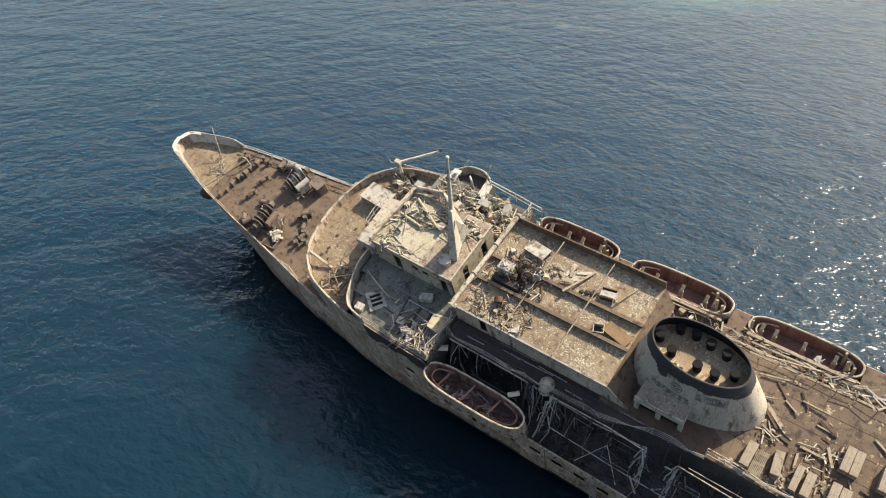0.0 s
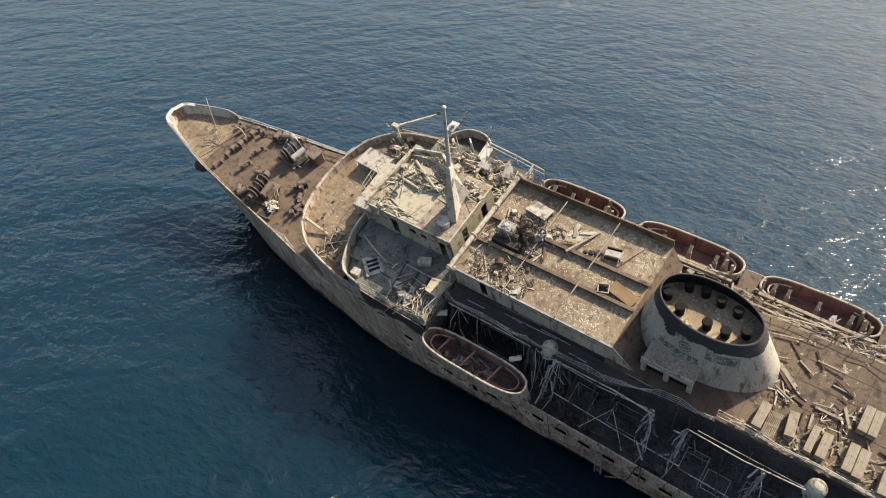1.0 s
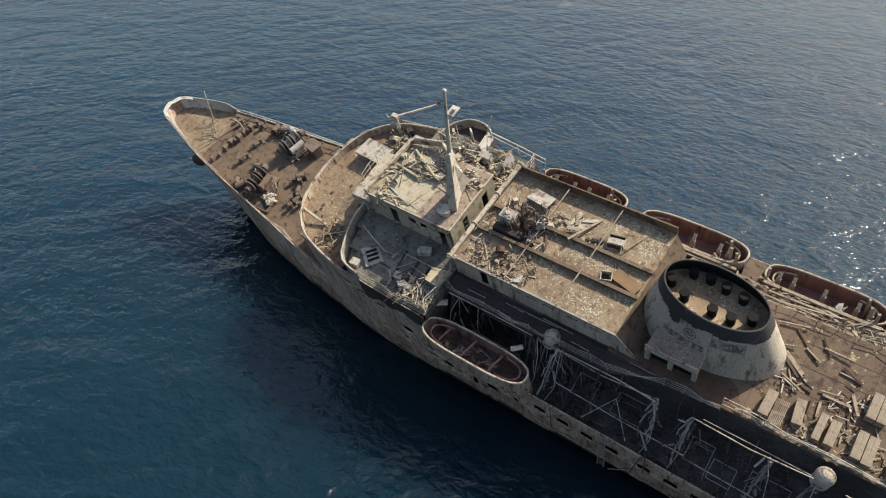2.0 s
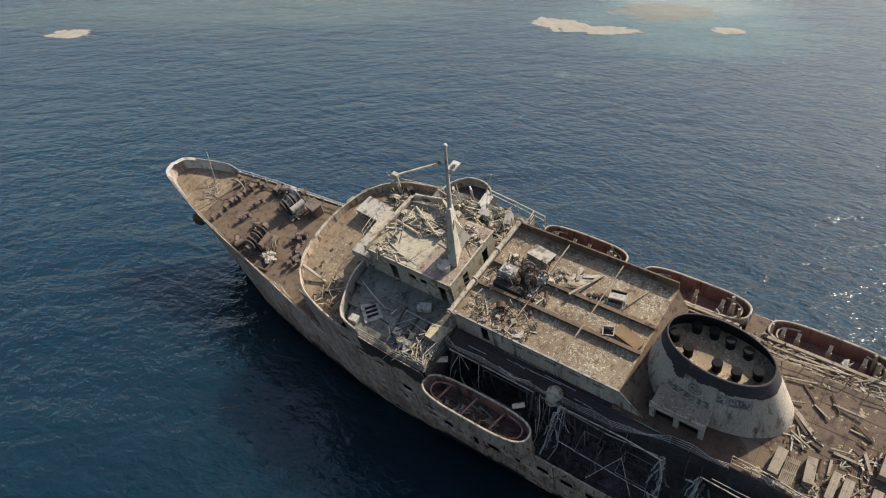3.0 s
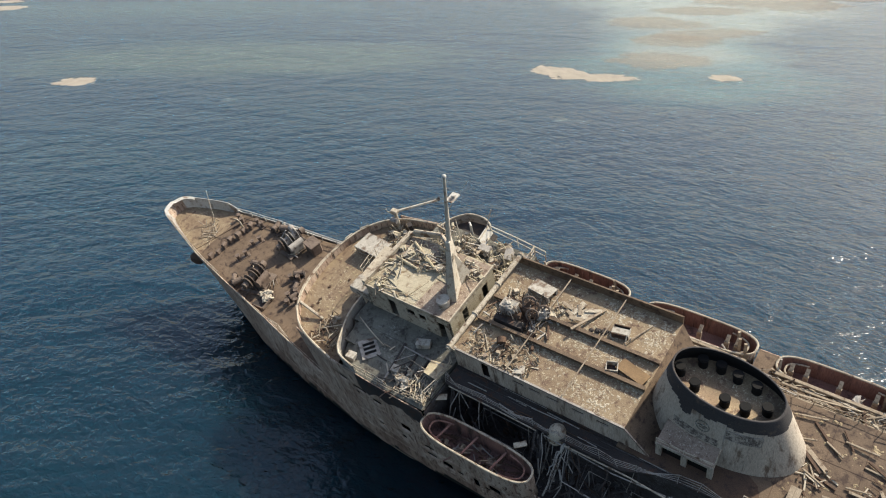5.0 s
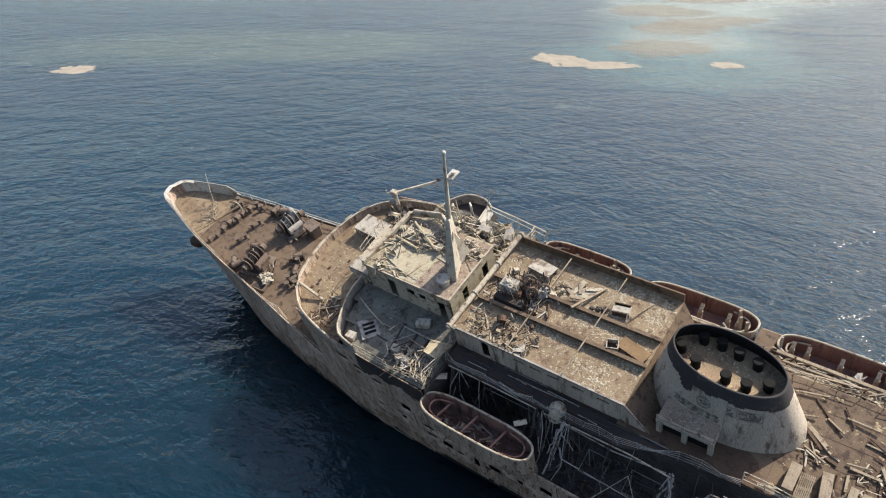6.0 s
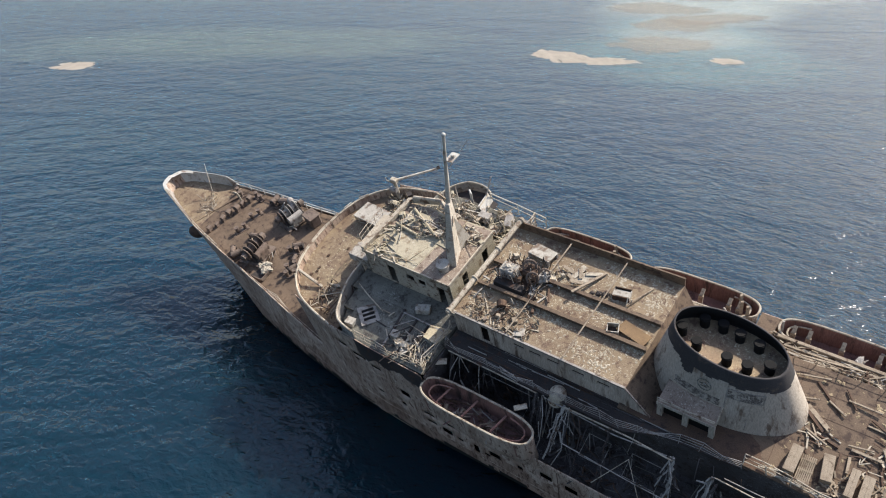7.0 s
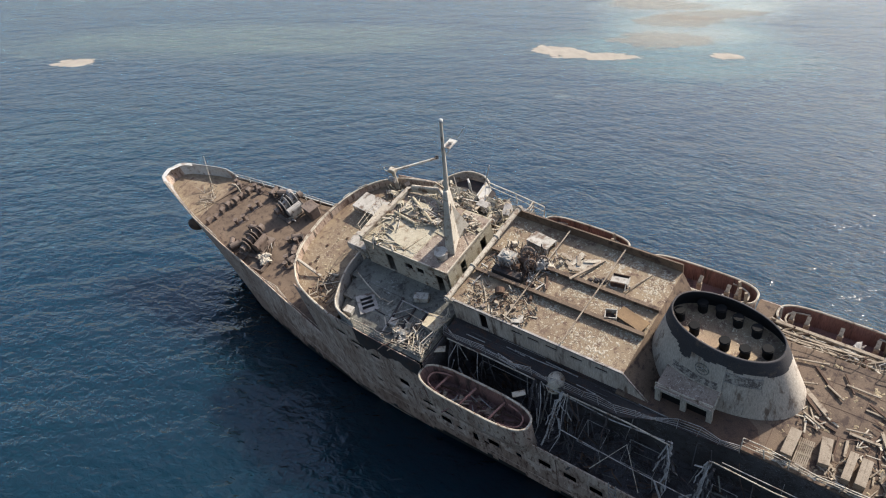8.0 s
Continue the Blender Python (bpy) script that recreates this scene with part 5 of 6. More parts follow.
# bent pipes and slats left round the windlasses
for a, b, r, tone in (((30.0, 0.9, 0.9), (28.3, 3.3, 1.3), 0.09, PAINT), ((27.9, 1.0, 0.1), (26.6, 1.9, 0.6), 0.05, GEAR), ((27.7, 0.7, 0.1), (26.4, 1.6, 0.6), 0.05, GREY), ((27.5, 0.4, 0.1), (26.2, 1.3, 0.6), 0.05, GEAR),
                      ((28.2, -2.9, 0.1), (26.9, -2.5, 0.5), 0.08, GREY), ((28.6, -2.4, 0.1), (27.0, -3.0, 0.7), 0.07, PAINT), ((30.6, -3.2, 0.1), (29.9, -4.3, 1.5), 0.08, GREY), ((31.6, -3.9, 0.1), (30.2, -5.2, 0.9), 0.07, GEAR), ((32.6, -4.2, 0.1), (31.3, -5.3, 1.0), 0.06, PAINT)):
    tilt_a, tilt_b = [Vector((p[0], p[1], fz(p[0]) + p[2])) for p in (a, b)]
    bend = (tilt_a + tilt_b) / 2 + Vector((0.02, 0.03, 0.0))
    solo("bent_pipe", tube(B(), curve_pts([tuple(tilt_a), tuple(bend), tuple(tilt_b)], 4), r, 7), tone, "bent worn pipe leaning on the windlass", "pipe", group="bent pipes on the foredeck", smooth=True)
# anchor bolster on the port bow
bm = B()
bmesh.ops.create_uvsphere(bm, u_segments=24, v_segments=14, radius=0.75)
bmesh.ops.scale(bm, vec=(1.3, 0.9, 1.0), verts=bm.verts)
part("anchor_bolster", bm, RUST, ship, "dark rusted anchor bolster on the bow", pose(39.7, 1.95, -7.4, 0, 0, 14), smooth=True)

# ---- forward deck ----
dk = thing("cargo_derrick", "cream derrick post with a boom swung outboard", "derrick", pose(14.4, -6.8, 0))
part("post", tube(B(), [(0, 0, 0), (0, 0, 2.0)], 0.2, 12, 0.17), PAINT, dk)
part("winch_drum", tube(B(), [(-0.3, 0.35, 1.3), (0.35, 0.35, 1.3)], 0.24, 12), GREY, dk)
part("side_arm", tube(B(), [(0, 0, 1.8), (0.5, 0.4, 2.3), (0.55, 0.4, 2.6)], 0.06, 6), PAINT, dk)
part("head", box(B(), -0.35, 0.35, -0.25, 0.25, 1.9, 2.35, bevel=0.06), PAINT, dk)
part("boom", tube(B(), [(0, 0, 2.1), (-2.9, -2.9, 2.2)], 0.13, 8, 0.1), MASTWHITE, dk)
part("hook_block", lump(0.16, 2.0, 1.0), DARK, dk, m=Matrix.Translation((-2.95, -2.95, 2.3)))
pf = thing("platform", "chalky white platform on thin legs", "platform", pose(14.6, -3.3, 0, 0, 0, -4))
part("top", box(B(), -1.5, 1.5, -1.0, 1.0, 0.85, 0.95, bevel=0.02), CHALK, pf)
for x, y in ((-1.4, -0.9), (1.4, -0.9), (1.4, 0.9), (-1.4, 0.9)):
    part("leg", tube(B(), [(x, y, 0), (x, y, 0.85)], 0.05, 6), PAINT, pf)
part("brace", tube(B(), [(1.4, 0.9, 0.1), (-1.4, 0.9, 0.8)], 0.03, 5), PAINT, pf)
part("brace", tube(B(), [(-1.4, 0.9, 0.1), (-1.4, -0.9, 0.8)], 0.03, 5), PAINT, pf)
loose_bar("pipe", (16.3, 4.9, 0.95), (13.7, 5.0, 0.15), 0.22, 0.22, PAINT, "cream pipe leaning on the forward bulwark", "pipe", "")
for i in range(26):
    x, y = 10.6 + 3.4 * rng.random(), 4.6 + 2.4 * rng.random()
    a = rng.normal(1.9, 0.7)
    L = 0.8 + 1.3 * rng.random()
    loose_bar("bent_bar", (x, y, 0.06 + 0.5 * rng.random()), (x + L * math.cos(a), min(7.2, y + L * math.sin(a)), 0.08 + 0.5 * rng.random()), 0.07, 0.06, (RUST, WOOD, RUST, PAINT)[i % 4], "rusty bent bar in a heap on the forward deck", "scrap bar", "heap of bars on the forward deck")
for i in range(12):
    solo("rubble", lump(0.06 + 0.09 * rng.random(), i, 0.4), RUST, "lump of rusted scrap on the forward deck", "scrap", pose(11.5 + 5 * rng.random(), -1.5 + 6 * rng.random(), 0.05), "scrap lumps on the forward deck")
for i, (x, y, z, sx, sy, sz, tone) in enumerate(((11.6, -6.2, 0.0, 0.9, 0.6, 1.0, GREY), (12.6, -5.2, 0.0, 0.5, 0.5, 0.8, RUST), (10.6, -5.4, 0.0, 0.7, 0.7, 1.2, PAINT), (13.2, -7.0, 0, 0.4, 0.5, 0.7, DARK))):
    b = thing("deck_locker", "dented steel locker on the forward deck", "locker", pose(x, y, z, 0, 0, 20 * i), "lockers on the forward deck")
    part("body", box(B(), -sx / 2, sx / 2, -sy / 2, sy / 2, 0, sz, bevel=0.04), tone, b)
    part("lid", box(B(), -sx / 2 - 0.04, sx / 2 + 0.04, -sy / 2 - 0.04, sy / 2 + 0.04, sz, sz + 0.06, bevel=0.02), tone, b)

# ---- bridge wing and roof wreckage ----
for x, y, z, sx, sy, sz, tone, label in ((8.0, 7.3, 0.95, 0.7, 0.6, 0.6, CHALK, "white locker box at the wing's corner"), (3.3, 3.8, 1.36, 1.1, 0.6, 0.5, CHALK, "pale box lying on the wing deck"), (4.0, 6.6, 1.1, 0.6, 0.6, 0.45, CHALK, "small white tank on the wing deck")):
    b = thing("wing_locker", label, "locker", pose(x, y, z, 4, -3, 25 * rng.random()), "lockers on the port wing")
    part("body", box(B(), -sx / 2, sx / 2, -sy / 2, sy / 2, 0, sz, bevel=0.05), tone, b)
    part("lid", box(B(), -sx / 2 - 0.03, sx / 2 + 0.03, -sy / 2 - 0.03, sy / 2 + 0.03, sz, sz + 0.05, bevel=0.02), tone, b)
bm = B()
tube(bm, [(9.5, 4.2, 1.95), (8.0, 4.75, 1.75), (6.2, 5.3, 1.5)], 0.05, 6)
solo("fallen_rail", bm, PAINT, "pale fallen rail leaning over the wing deck", "rail")
gp = thing("slotted_panel", "grey slotted hatch panel lying on the port wing", "panel", pose(7.2, 6.0, wing_z(7, 6.0) + 0.02, 3, -2, -38))
part("panel_plate", box(B(), -0.95, 0.95, -0.75, 0.75, 0.0, 0.09, bevel=0.02), GREY, gp)
# slots are not cut: black strips paint their dark insides
for k in range(3):
    part("slot", box(B(), -0.55 + 0.42 * k, -0.3 + 0.42 * k, -0.5, 0.45, 0.085, 0.1), BLACK, gp, "black strip painted as an unlit slot")
loose_bar("girder", (4.75, 4.3, wing_z(4, 4.3) + 0.1), (4.35, 7.0, wing_z(4, 7.0) + 0.12), 0.2, 0.16, DARK, "dark fallen girder across the port wing", "girder", "")
for i in range(46):
    x, y = 0.3 + 2.0 * rng.random(), 6.0 + 1.6 * rng.random()
    a, L = rng.normal(2.3, 0.35), 0.6 + 1.0 * rng.random()
    loose_bar("wreck_bar", (x, y, wing_z(x, y) + 0.1 + 0.25 * rng.random()), (min(3.2, max(0.2, x + L * math.cos(a))), min(8.1, y + L * math.sin(a)), wing_z(x, y) + 0.15 + 0.5 * rng.random()), 0.05, 0.04, (YELLOW, PAINT, WOOD)[i % 3], "thin cream bar in a heap at the wing's corner", "scrap bar", "wreckage on the port wing")
for i in range(18):
    x, y = 0.7 + 5.0 * rng.random(), 4.6 + 3.3 * rng.random()
    a = rng.choice([0.9, 1.3, 2.4, -0.2]) + rng.normal(0, 0.3)
    L = 0.5 + 1.9 * rng.random()
    z = wing_z(x, y)
    q = (min(6.6, max(0.4, x + L * math.cos(a))), min(8.1, max(4.2, y + L * math.sin(a))))
    loose_bar("wreck_bar", (x, y, z + 0.05), (*q, z + 0.05 + 0.7 * rng.random() ** 2), 0.06 + 0.05 * rng.random(), 0.05, (PAINT, GREY, WOOD, DARK)[i % 4], "pale twisted bar in wreckage on the port wing", "scrap bar", "wreckage on the port wing")
bm = B()
v = [bm.verts.new(p) for p in ((0.3, 4.2, 1.3), (2.0, 4.6, 1.4), (1.6, 6.0, 1.9), (0.2, 6.2, 2.1))]
bm.faces.new(v)
sh = solo("torn_plate", bm, ROOF, "torn cream plate leaning over the wing's edge", "plate")
md = sh.modifiers.new("plate", "SOLIDIFY")
md.thickness = 0.04

for k, (x0, x1, y0, y1, rx, ry, tone) in enumerate(((5.2, 8.2, -0.6, 1.6, 2, 0, ROOF), (3.4, 5.0, -2.6, -0.6, -3, 4, ROOF), (6.3, 8.6, -2.9, -1.2, 0, -3, ROOF))):
    bm = B()
    box(bm, -(x1 - x0) / 2, (x1 - x0) / 2, -(y1 - y0) / 2, (y1 - y0) / 2, 0, 0.05)
    solo("roof_panel", bm, YELLOW, "loose cream panel lying on the bridge roof", "panel", pose((x0 + x1) / 2, (y0 + y1) / 2, 4.17 + 0.02 * k, rx, ry, -18 + 9 * k), "loose panels on the bridge roof")
wd = thing("white_drum", "chalky white drum with a round lid beside the mast", "drum", pose(2.45, 1.3, 4.14))
part("body", tube(B(), [(0, 0, 0), (0, 0, 0.5)], 0.42, 18), CHALK, wd)
part("lid", tube(B(), [(0, 0, 0.5), (0, 0, 0.56), (0, 0, 0.72)], 0.52, 18), CHALK, wd)
bm = B()
tube(bm, [(9.0, -3.7, 4.75), (6.5, -4.2, 4.9), (3.0, -2.0, 5.1)], 0.18, 8)
solo("fallen_pipe", bm, PAINT, "cream pipe fallen across the bridge roof's far edge", "pipe")
TONES = (PAINT, ROOF, CHALK, PAINT, WOOD, YELLOW)


def bent_pipe(x, y, z, L, a, lift, r, tone, label, group):
    """A thin pipe with two bends, lying on what is below it or sticking up."""
    c, s = math.cos(a), math.sin(a)
    k = rng.normal(0, 0.1, 4)
    pts = [(0, 0, 0.03), (L * 0.4 * c - k[0] * s, L * 0.4 * s + k[0] * c, lift * 0.8), (L * 0.6 * c - k[1] * s, L * 0.6 * s + k[1] * c, lift), (L * c, L * s, 0.05 + max(0, k[2]) * lift)]
    return solo("bent_pipe", tube(B(), pts, r, 5), tone, label, "bent pipe", pose(x, y, z), group)


def crumpled_sheet(x, y, z, sx, sy, tone, label, group):
    """A torn sheet of thin plating, buckled and tilted."""
    bm = B()
    n = 4
    g = [[bm.verts.new((sx * (i / n - 0.5) * (1 + 0.25 * rng.normal()), sy * (j / n - 0.5) * (1 + 0.2 * rng.normal()), 0.12 * abs(rng.normal()) + 0.25 * sx * (i / n) * rng.random())) for j in range(n + 1)] for i in range(n + 1)]
    for i in range(n):
        for j in range(n):
            bm.faces.new((g[i][j], g[i + 1][j], g[i + 1][j + 1], g[i][j + 1]))
    ob = solo("torn_sheet", bm, tone, label, "sheet metal", pose(x, y, z, rng.normal(0, 8), rng.normal(0, 8), rng.random() * 360), group)
    md = ob.modifiers.new("plate", "SOLIDIFY")
    md.thickness = 0.03
    return ob


def heap(n, x0, x1, y0, y1, z, high, where, group, tones=TONES, size=1.0):
    """A tangle of pipes, sheets, boxes and bars over a stretch of deck."""
    for i in range(n):
        x, y = x0 + (x1 - x0) * rng.random(), y0 + (y1 - y0) * rng.random()
        if (x - 2.6) ** 2 + (y + 0.4) ** 2 < 1.1 and z > 4:
            continue
        tone = tones[i % len(tones)]
        kind = rng.random()
        a = rng.choice([1.35, 1.6, -0.2, 0.35, 2.3]) + rng.normal(0, 0.35)
        L = size * (0.5 + 2.0 * rng.random() ** 1.3)
        if kind < 0.42:
            ex = min(x1 + 0.3, max(x0 - 0.3, x + L * math.cos(a)))
            ey = min(y1 + 0.2, max(y0 - 0.2, y + L * math.sin(a)))
            w = size * (0.05 + 0.12 * rng.random() ** 2)
            loose_bar("wreck_bar", (x, y, z + 0.06), (ex, ey, z + 0.1 + high * rng.random() ** 2), w, w * (0.4 + 0.6 * rng.random()), tone, "pale twisted bar in wreckage " + where, "scrap bar", group)
        elif kind < 0.82:
            bent_pipe(x, y, z, L * 0.8, a, high * (0.2 + 0.8 * rng.random()), 0.025 + 0.035 * rng.random(), tone, "bent pale pipe in wreckage " + where, group)
        elif kind < 0.94:
            crumpled_sheet(x, y, z + 0.03 + 0.3 * high * rng.random(), size * (0.35 + 0.7 * rng.random()), size * (0.25 + 0.5 * rng.random()), tone, "torn buckled sheet in wreckage " + where, group)
        else:
            sx, sy, sz = 0.2 + 0.4 * rng.random(), 0.2 + 0.3 * rng.random(), 0.15 + 0.5 * high * rng.random()
            solo("junk_box", box(B(), -sx / 2, sx / 2, -sy / 2, sy / 2, 0, sz, bevel=0.03), tone, "battered steel box in wreckage " + where, "box", pose(x, y, z, rng.normal(0, 5), rng.normal(0, 5), rng.random() * 90), group)


heap(70, 3.4, 9.2, -3.6, -1.2, 4.17, 0.5, "on the bridge roof", "wreckage on the bridge roof")
heap(14, 7.6, 9.2, -0.9, 1.6, 4.17, 0.35, "on the bridge roof", "wreckage on the bridge roof")
heap(12, 4.8, 9.0, 1.5, 2.3, 4.17, 0.2, "on the bridge roof", "wreckage on the bridge roof")
heap(18, 1.2, 3.6, -3.4, -1.6, 4.17, 0.5, "on the bridge roof", "wreckage on the bridge roof")
heap(170, 0.6, 9.0, -8.0, -3.9, 1.25, 1.3, "beside the bridge", "wreckage on the starboard wing")
heap(40, 10.4, 14.5, -7.0, -4.6, 0.02, 1.2, "on the forward deck", "wreckage on the forward deck")
heap(26, 10.2, 13.0, 3.6, 6.6, 0.02, 0.7, "on the forward deck", "wreckage on the forward deck", (RUST, WOOD, RUST, PAINT, DECK))
heap(40, 0.7, 3.4, 5.4, 7.9, 1.12, 0.6, "on the port wing", "wreckage on the port wing", (PAINT, WOOD, GREY, CHALK, DARK))
for a, b in (((8.4, -2.9, 4.4), (5.2, -1.2, 4.5)), ((6.0, -3.2, 4.6), (3.6, -2.6, 4.8)), ((8.9, -1.0, 4.3), (6.4, -0.6, 4.35))):
    solo("fallen_pipe", tube(B(), [a, b], 0.13, 10), ROOF, "thick cream pipe fallen across the bridge roof", "pipe", ONE, "thick pipes on the bridge roof")
for i, (x, y, sx, sy, sz, tone) in enumerate(((4.4, -6.7, 1.1, 0.7, 0.7, GREY), (3.0, -5.3, 0.9, 0.7, 0.5, RUST), (6.4, -5.3, 0.8, 0.6, 0.9, PAINT), (2.2, -7.0, 1.2, 0.6, 0.8, GREY), (6.8, -8.2, 0.6, 0.15, 1.2, WHITE))):
    b = thing("wrecked_locker", "battered locker among wreckage beside the bridge", "locker", pose(x, y, 1.22, 0, 8 * (i % 2), 35 * i), "lockers on the starboard wing")
    part("body", box(B(), -sx / 2, sx / 2, -sy / 2, sy / 2, 0, sz, bevel=0.03), tone, b)

sheet = solo("leaning_sheet", box(B(), -0.03, 0.03, -0.9, 0.9, 0, 1.0, bevel=0.012), WHITE, "chalky white sheet leaning at the far wing's end", "sheet metal", pose(5.0, -8.05, 1.25, 0, 24, 6))
part("stiffener", box(B(), -0.08, -0.03, -0.85, 0.85, 0.82, 0.92), PAINT, sheet)
solo("spar", tube(B(), [(0, 0, 0), (-0.5, -1.1, 2.6)], 0.05, 6), GREY, "thin grey spar leaning over the far wing's rail", "spar", pose(5.6, -8.2, 1.2))
BURNT = (DARK, ASH, RUST, ASH, DARK)
heap(48, -9.5, -0.6, 4.5, 7.3, -3.75, 2.2, "on the burnt side deck", "wreckage on the port side deck", BURNT)
heap(80, -21.0, -9.5, 4.5, 8.1, -3.75, 2.4, "on the burnt side deck", "wreckage on the port side deck", BURNT)
heap(60, -33.0, -21.0, 4.5, 8.1, -3.75, 2.4, "on the burnt side deck", "wreckage on the port side deck", BURNT)
heap(44, -8.0, -0.9, 7.85, 9.0, -1.42, 0.7, "in the port lifeboat bay", "scrap in the port bay", (RUST, PINK, GREY, RED, WOOD))
for i in range(46):
    x, y = -0.5 - 19 * rng.random(), 3.95 + 1.6 * rng.random()
    L = 0.8 + 2.8 * rng.random()
    if x - L < -14:
        y = min(y, 4.4)
    loose_bar("walkway_bar", (x, y, 1.33 + 0.12 * rng.random()), (x - L, y + rng.normal(0, 0.08), 1.33 + 0.12 * rng.random()), 0.03 + 0.05 * rng.random(), 0.04, (ASH, GREY, RUST, ASH)[i % 4], "scorched bar lying along the walkway", "scrap bar", "scrap along the walkway")
# thin wires that hang from the walkway's edge
for i in range(20):
    x, y = -0.8 - 31 * rng.random(), 5.75
    d = rng.normal(0, 0.5, 3)
    solo("hanging_wire", tube(B(), curve_pts([(0, 0, 1.15), (d[0] * 0.3, 0.3 + 0.2 * d[1], 0.1), (d[0], 0.6 + 0.4 * d[1], -1.2 - 0.5 * abs(d[2])), (d[0] * 1.4, 0.4 + 0.5 * d[1], -2.2 - abs(d[2]))], 3), 0.014 + 0.022 * rng.random(), 5), (ASH, GREY, ASH, RUST)[i % 4], "thin bent wire hanging from the burnt walkway", "wire", pose(x, y if x > -14 else 5.0, 0), "wires hanging at the walkway")

# ---- deckhouse roof ----
pipe = thing("roof_pipe", "long cream pipe lying across the deckhouse roof", "pipe", ONE)
part("pipe_body", cyl(B(), (0.15, 4.3, 3.72), (-0.3, -5.6, 4.4), 0.2, 12), PAINT, pipe)
for f in (0.02, 0.35, 0.66, 0.98):
    p = Vector((0.15, 4.3, 3.72)).lerp(Vector((-0.3, -5.6, 4.4)), f)
    part("flange", cyl(B(), p + Vector((0.002, 0.06, 0)), p - Vector((0.002, 0.06, 0)), 0.27, 14), PAINT, pipe)
part("end_saddle", box(B(), -0.75, 0.05, -5.75, -5.45, 3.5, 4.2), GREY, pipe)
part("saddle", box(B(), -0.3, 0.4, 3.75, 4.1, 3.3, 3.6, bevel=0.02), PAINT, pipe)
eng = thing("winch_engine", "dismantled pale winch engine with spoked wheels on the roof", "winch", pose(-2.6, -0.9, 3.5) @ Matrix.Scale(1.15, 4))
part("casing", box(B(), -0.2, 0.9, -0.1, 0.75, 0.25, 1.05, bevel=0.2), GREY, eng, "chalky pale casing")
part("casing_cap", box(B(), -0.25, 0.85, -0.15, 0.7, 1.05, 1.2, bevel=0.06), CHALK, eng)
part("casing_cap", lump(0.3, 8.0, 0.6), CHALK, eng, m=Matrix.Translation((0.35, 0.3, 1.18)))
part("gearbox", box(B(), -1.3, -0.3, -0.9, 0.1, 0.1, 0.9, bevel=0.15), RUST, eng)
part("gearbox_lump", lump(0.4, 5.0, 0.9), GREY, eng, m=Matrix.Translation((-1.7, -0.4, 0.5)))
part("bed", box(B(), -1.2, 1.1, -0.9, 0.9, 0.0, 0.22), RUST, eng)


def spoked_wheel(parent, p, r, turn):
    bm = B()
    tube(bm, [(r * math.cos(a), 0, r * math.sin(a)) for a in [2 * math.pi * i / 18 for i in range(18)]], 0.07, 6, close=True)
    m = Matrix.Translation(p) @ Vector((-0.45, 0.62 + 0.004 * turn, 0.55)).to_track_quat("Y", "Z").to_matrix().to_4x4()
    w = part("wheel", bm, GEAR, parent, "rusty spoked wheel", m)
    for k in range(6):
        a = k * math.pi / 3
        part("spoke", bar(B(), (0.1 * math.cos(a), 0, 0.1 * math.sin(a)), (r * math.cos(a), 0, r * math.sin(a)), 0.06), GEAR, w)
    part("hub", tube(B(), [(0, -0.12, 0), (0, 0.12, 0)], 0.14, 8), RUST, w)


spoked_wheel(eng, (-0.75, -0.45, 1.0), 0.42, 10)
spoked_wheel(eng, (-1.3, 0.2, 0.85), 0.36, 30)
spoked_wheel(eng, (-1.75, -0.5, 0.7), 0.34, -20)
# solid dark block added to darken the foot of the engine
part("dark_bed_block", box(B(), -1.1, 1.0, 0.75, 1.25, 0.02, 0.5), DARK, eng)
part("cylinder_block", tube(B(), [(-0.6, 0.4, 0.45), (0.6, 0.6, 0.45)], 0.3, 10), RUST, eng)
for i in range(60):
    a = rng.random() * 6.28
    p = Vector((-1.9 + 2.9 * rng.random(), -1.2 + 2.3 * rng.random(), 0.15 + 0.4 * rng.random()))
    part("rod", tube(B(), [p, p + Vector((0.3 * math.cos(a), 0.3 * math.sin(a), 0.4 + 0.7 * rng.random()))], 0.03, 5), (RUST, DARK, GREY)[i % 3], eng)
heap(60, -6.2, -0.8, 1.3, 3.7, 3.52, 0.25, "on the deckhouse roof", "scrap on the deckhouse roof", (PINK, PAINT, RUST, WOOD, DECK_PALE), 0.5)
heap(22, -5.6, -4.2, -3.0, 0.6, 3.52, 0.4, "on the deckhouse roof", "scrap on the deckhouse roof", (PINK, GREY, RUST, PAINT))
heap(14, -1.6, -0.7, -4.6, 1.0, 3.52, 0.4, "on the deckhouse roof", "scrap on the deckhouse roof", (PINK, GREY, RUST, PAINT))
ws = solo("white_sheet", box(B(), -0.95, 0.95, -0.6, 0.6, 0.0, 0.06, bevel=0.015), CHALK, "flat chalky white panel on low blocks on the roof", "panel", pose(-3.3, -3.5, 3.95, 4, 0, -8))
for sx, sy in ((-0.85, -0.5), (0.85, -0.5), (0.85, 0.5), (-0.85, 0.5)):
    part("block", box(B(), sx - 0.1, sx + 0.1, sy - 0.1, sy + 0.1, -0.47, 0.0), GREY, ws)
for a, b in (((-4.8, -5.2, 4.05), (-4.6, 3.9, 3.92)), ((-9.25, -5.2, 4.05), (-9.0, 3.9, 3.92))):
    bm = B()
    tube(bm, [a, b], 0.055, 6)
    solo("roof_rod", bm, WOOD, "thin bleached rod lying across the roof girders", "rod", ONE, "rods across the roof")
loose_bar("plank", (-6.95, -1.1, 4.0), (-8.2, -4.0, 3.6), 0.2, 0.14, WOOD, "bleached post propped on the roof girder", "post", "")
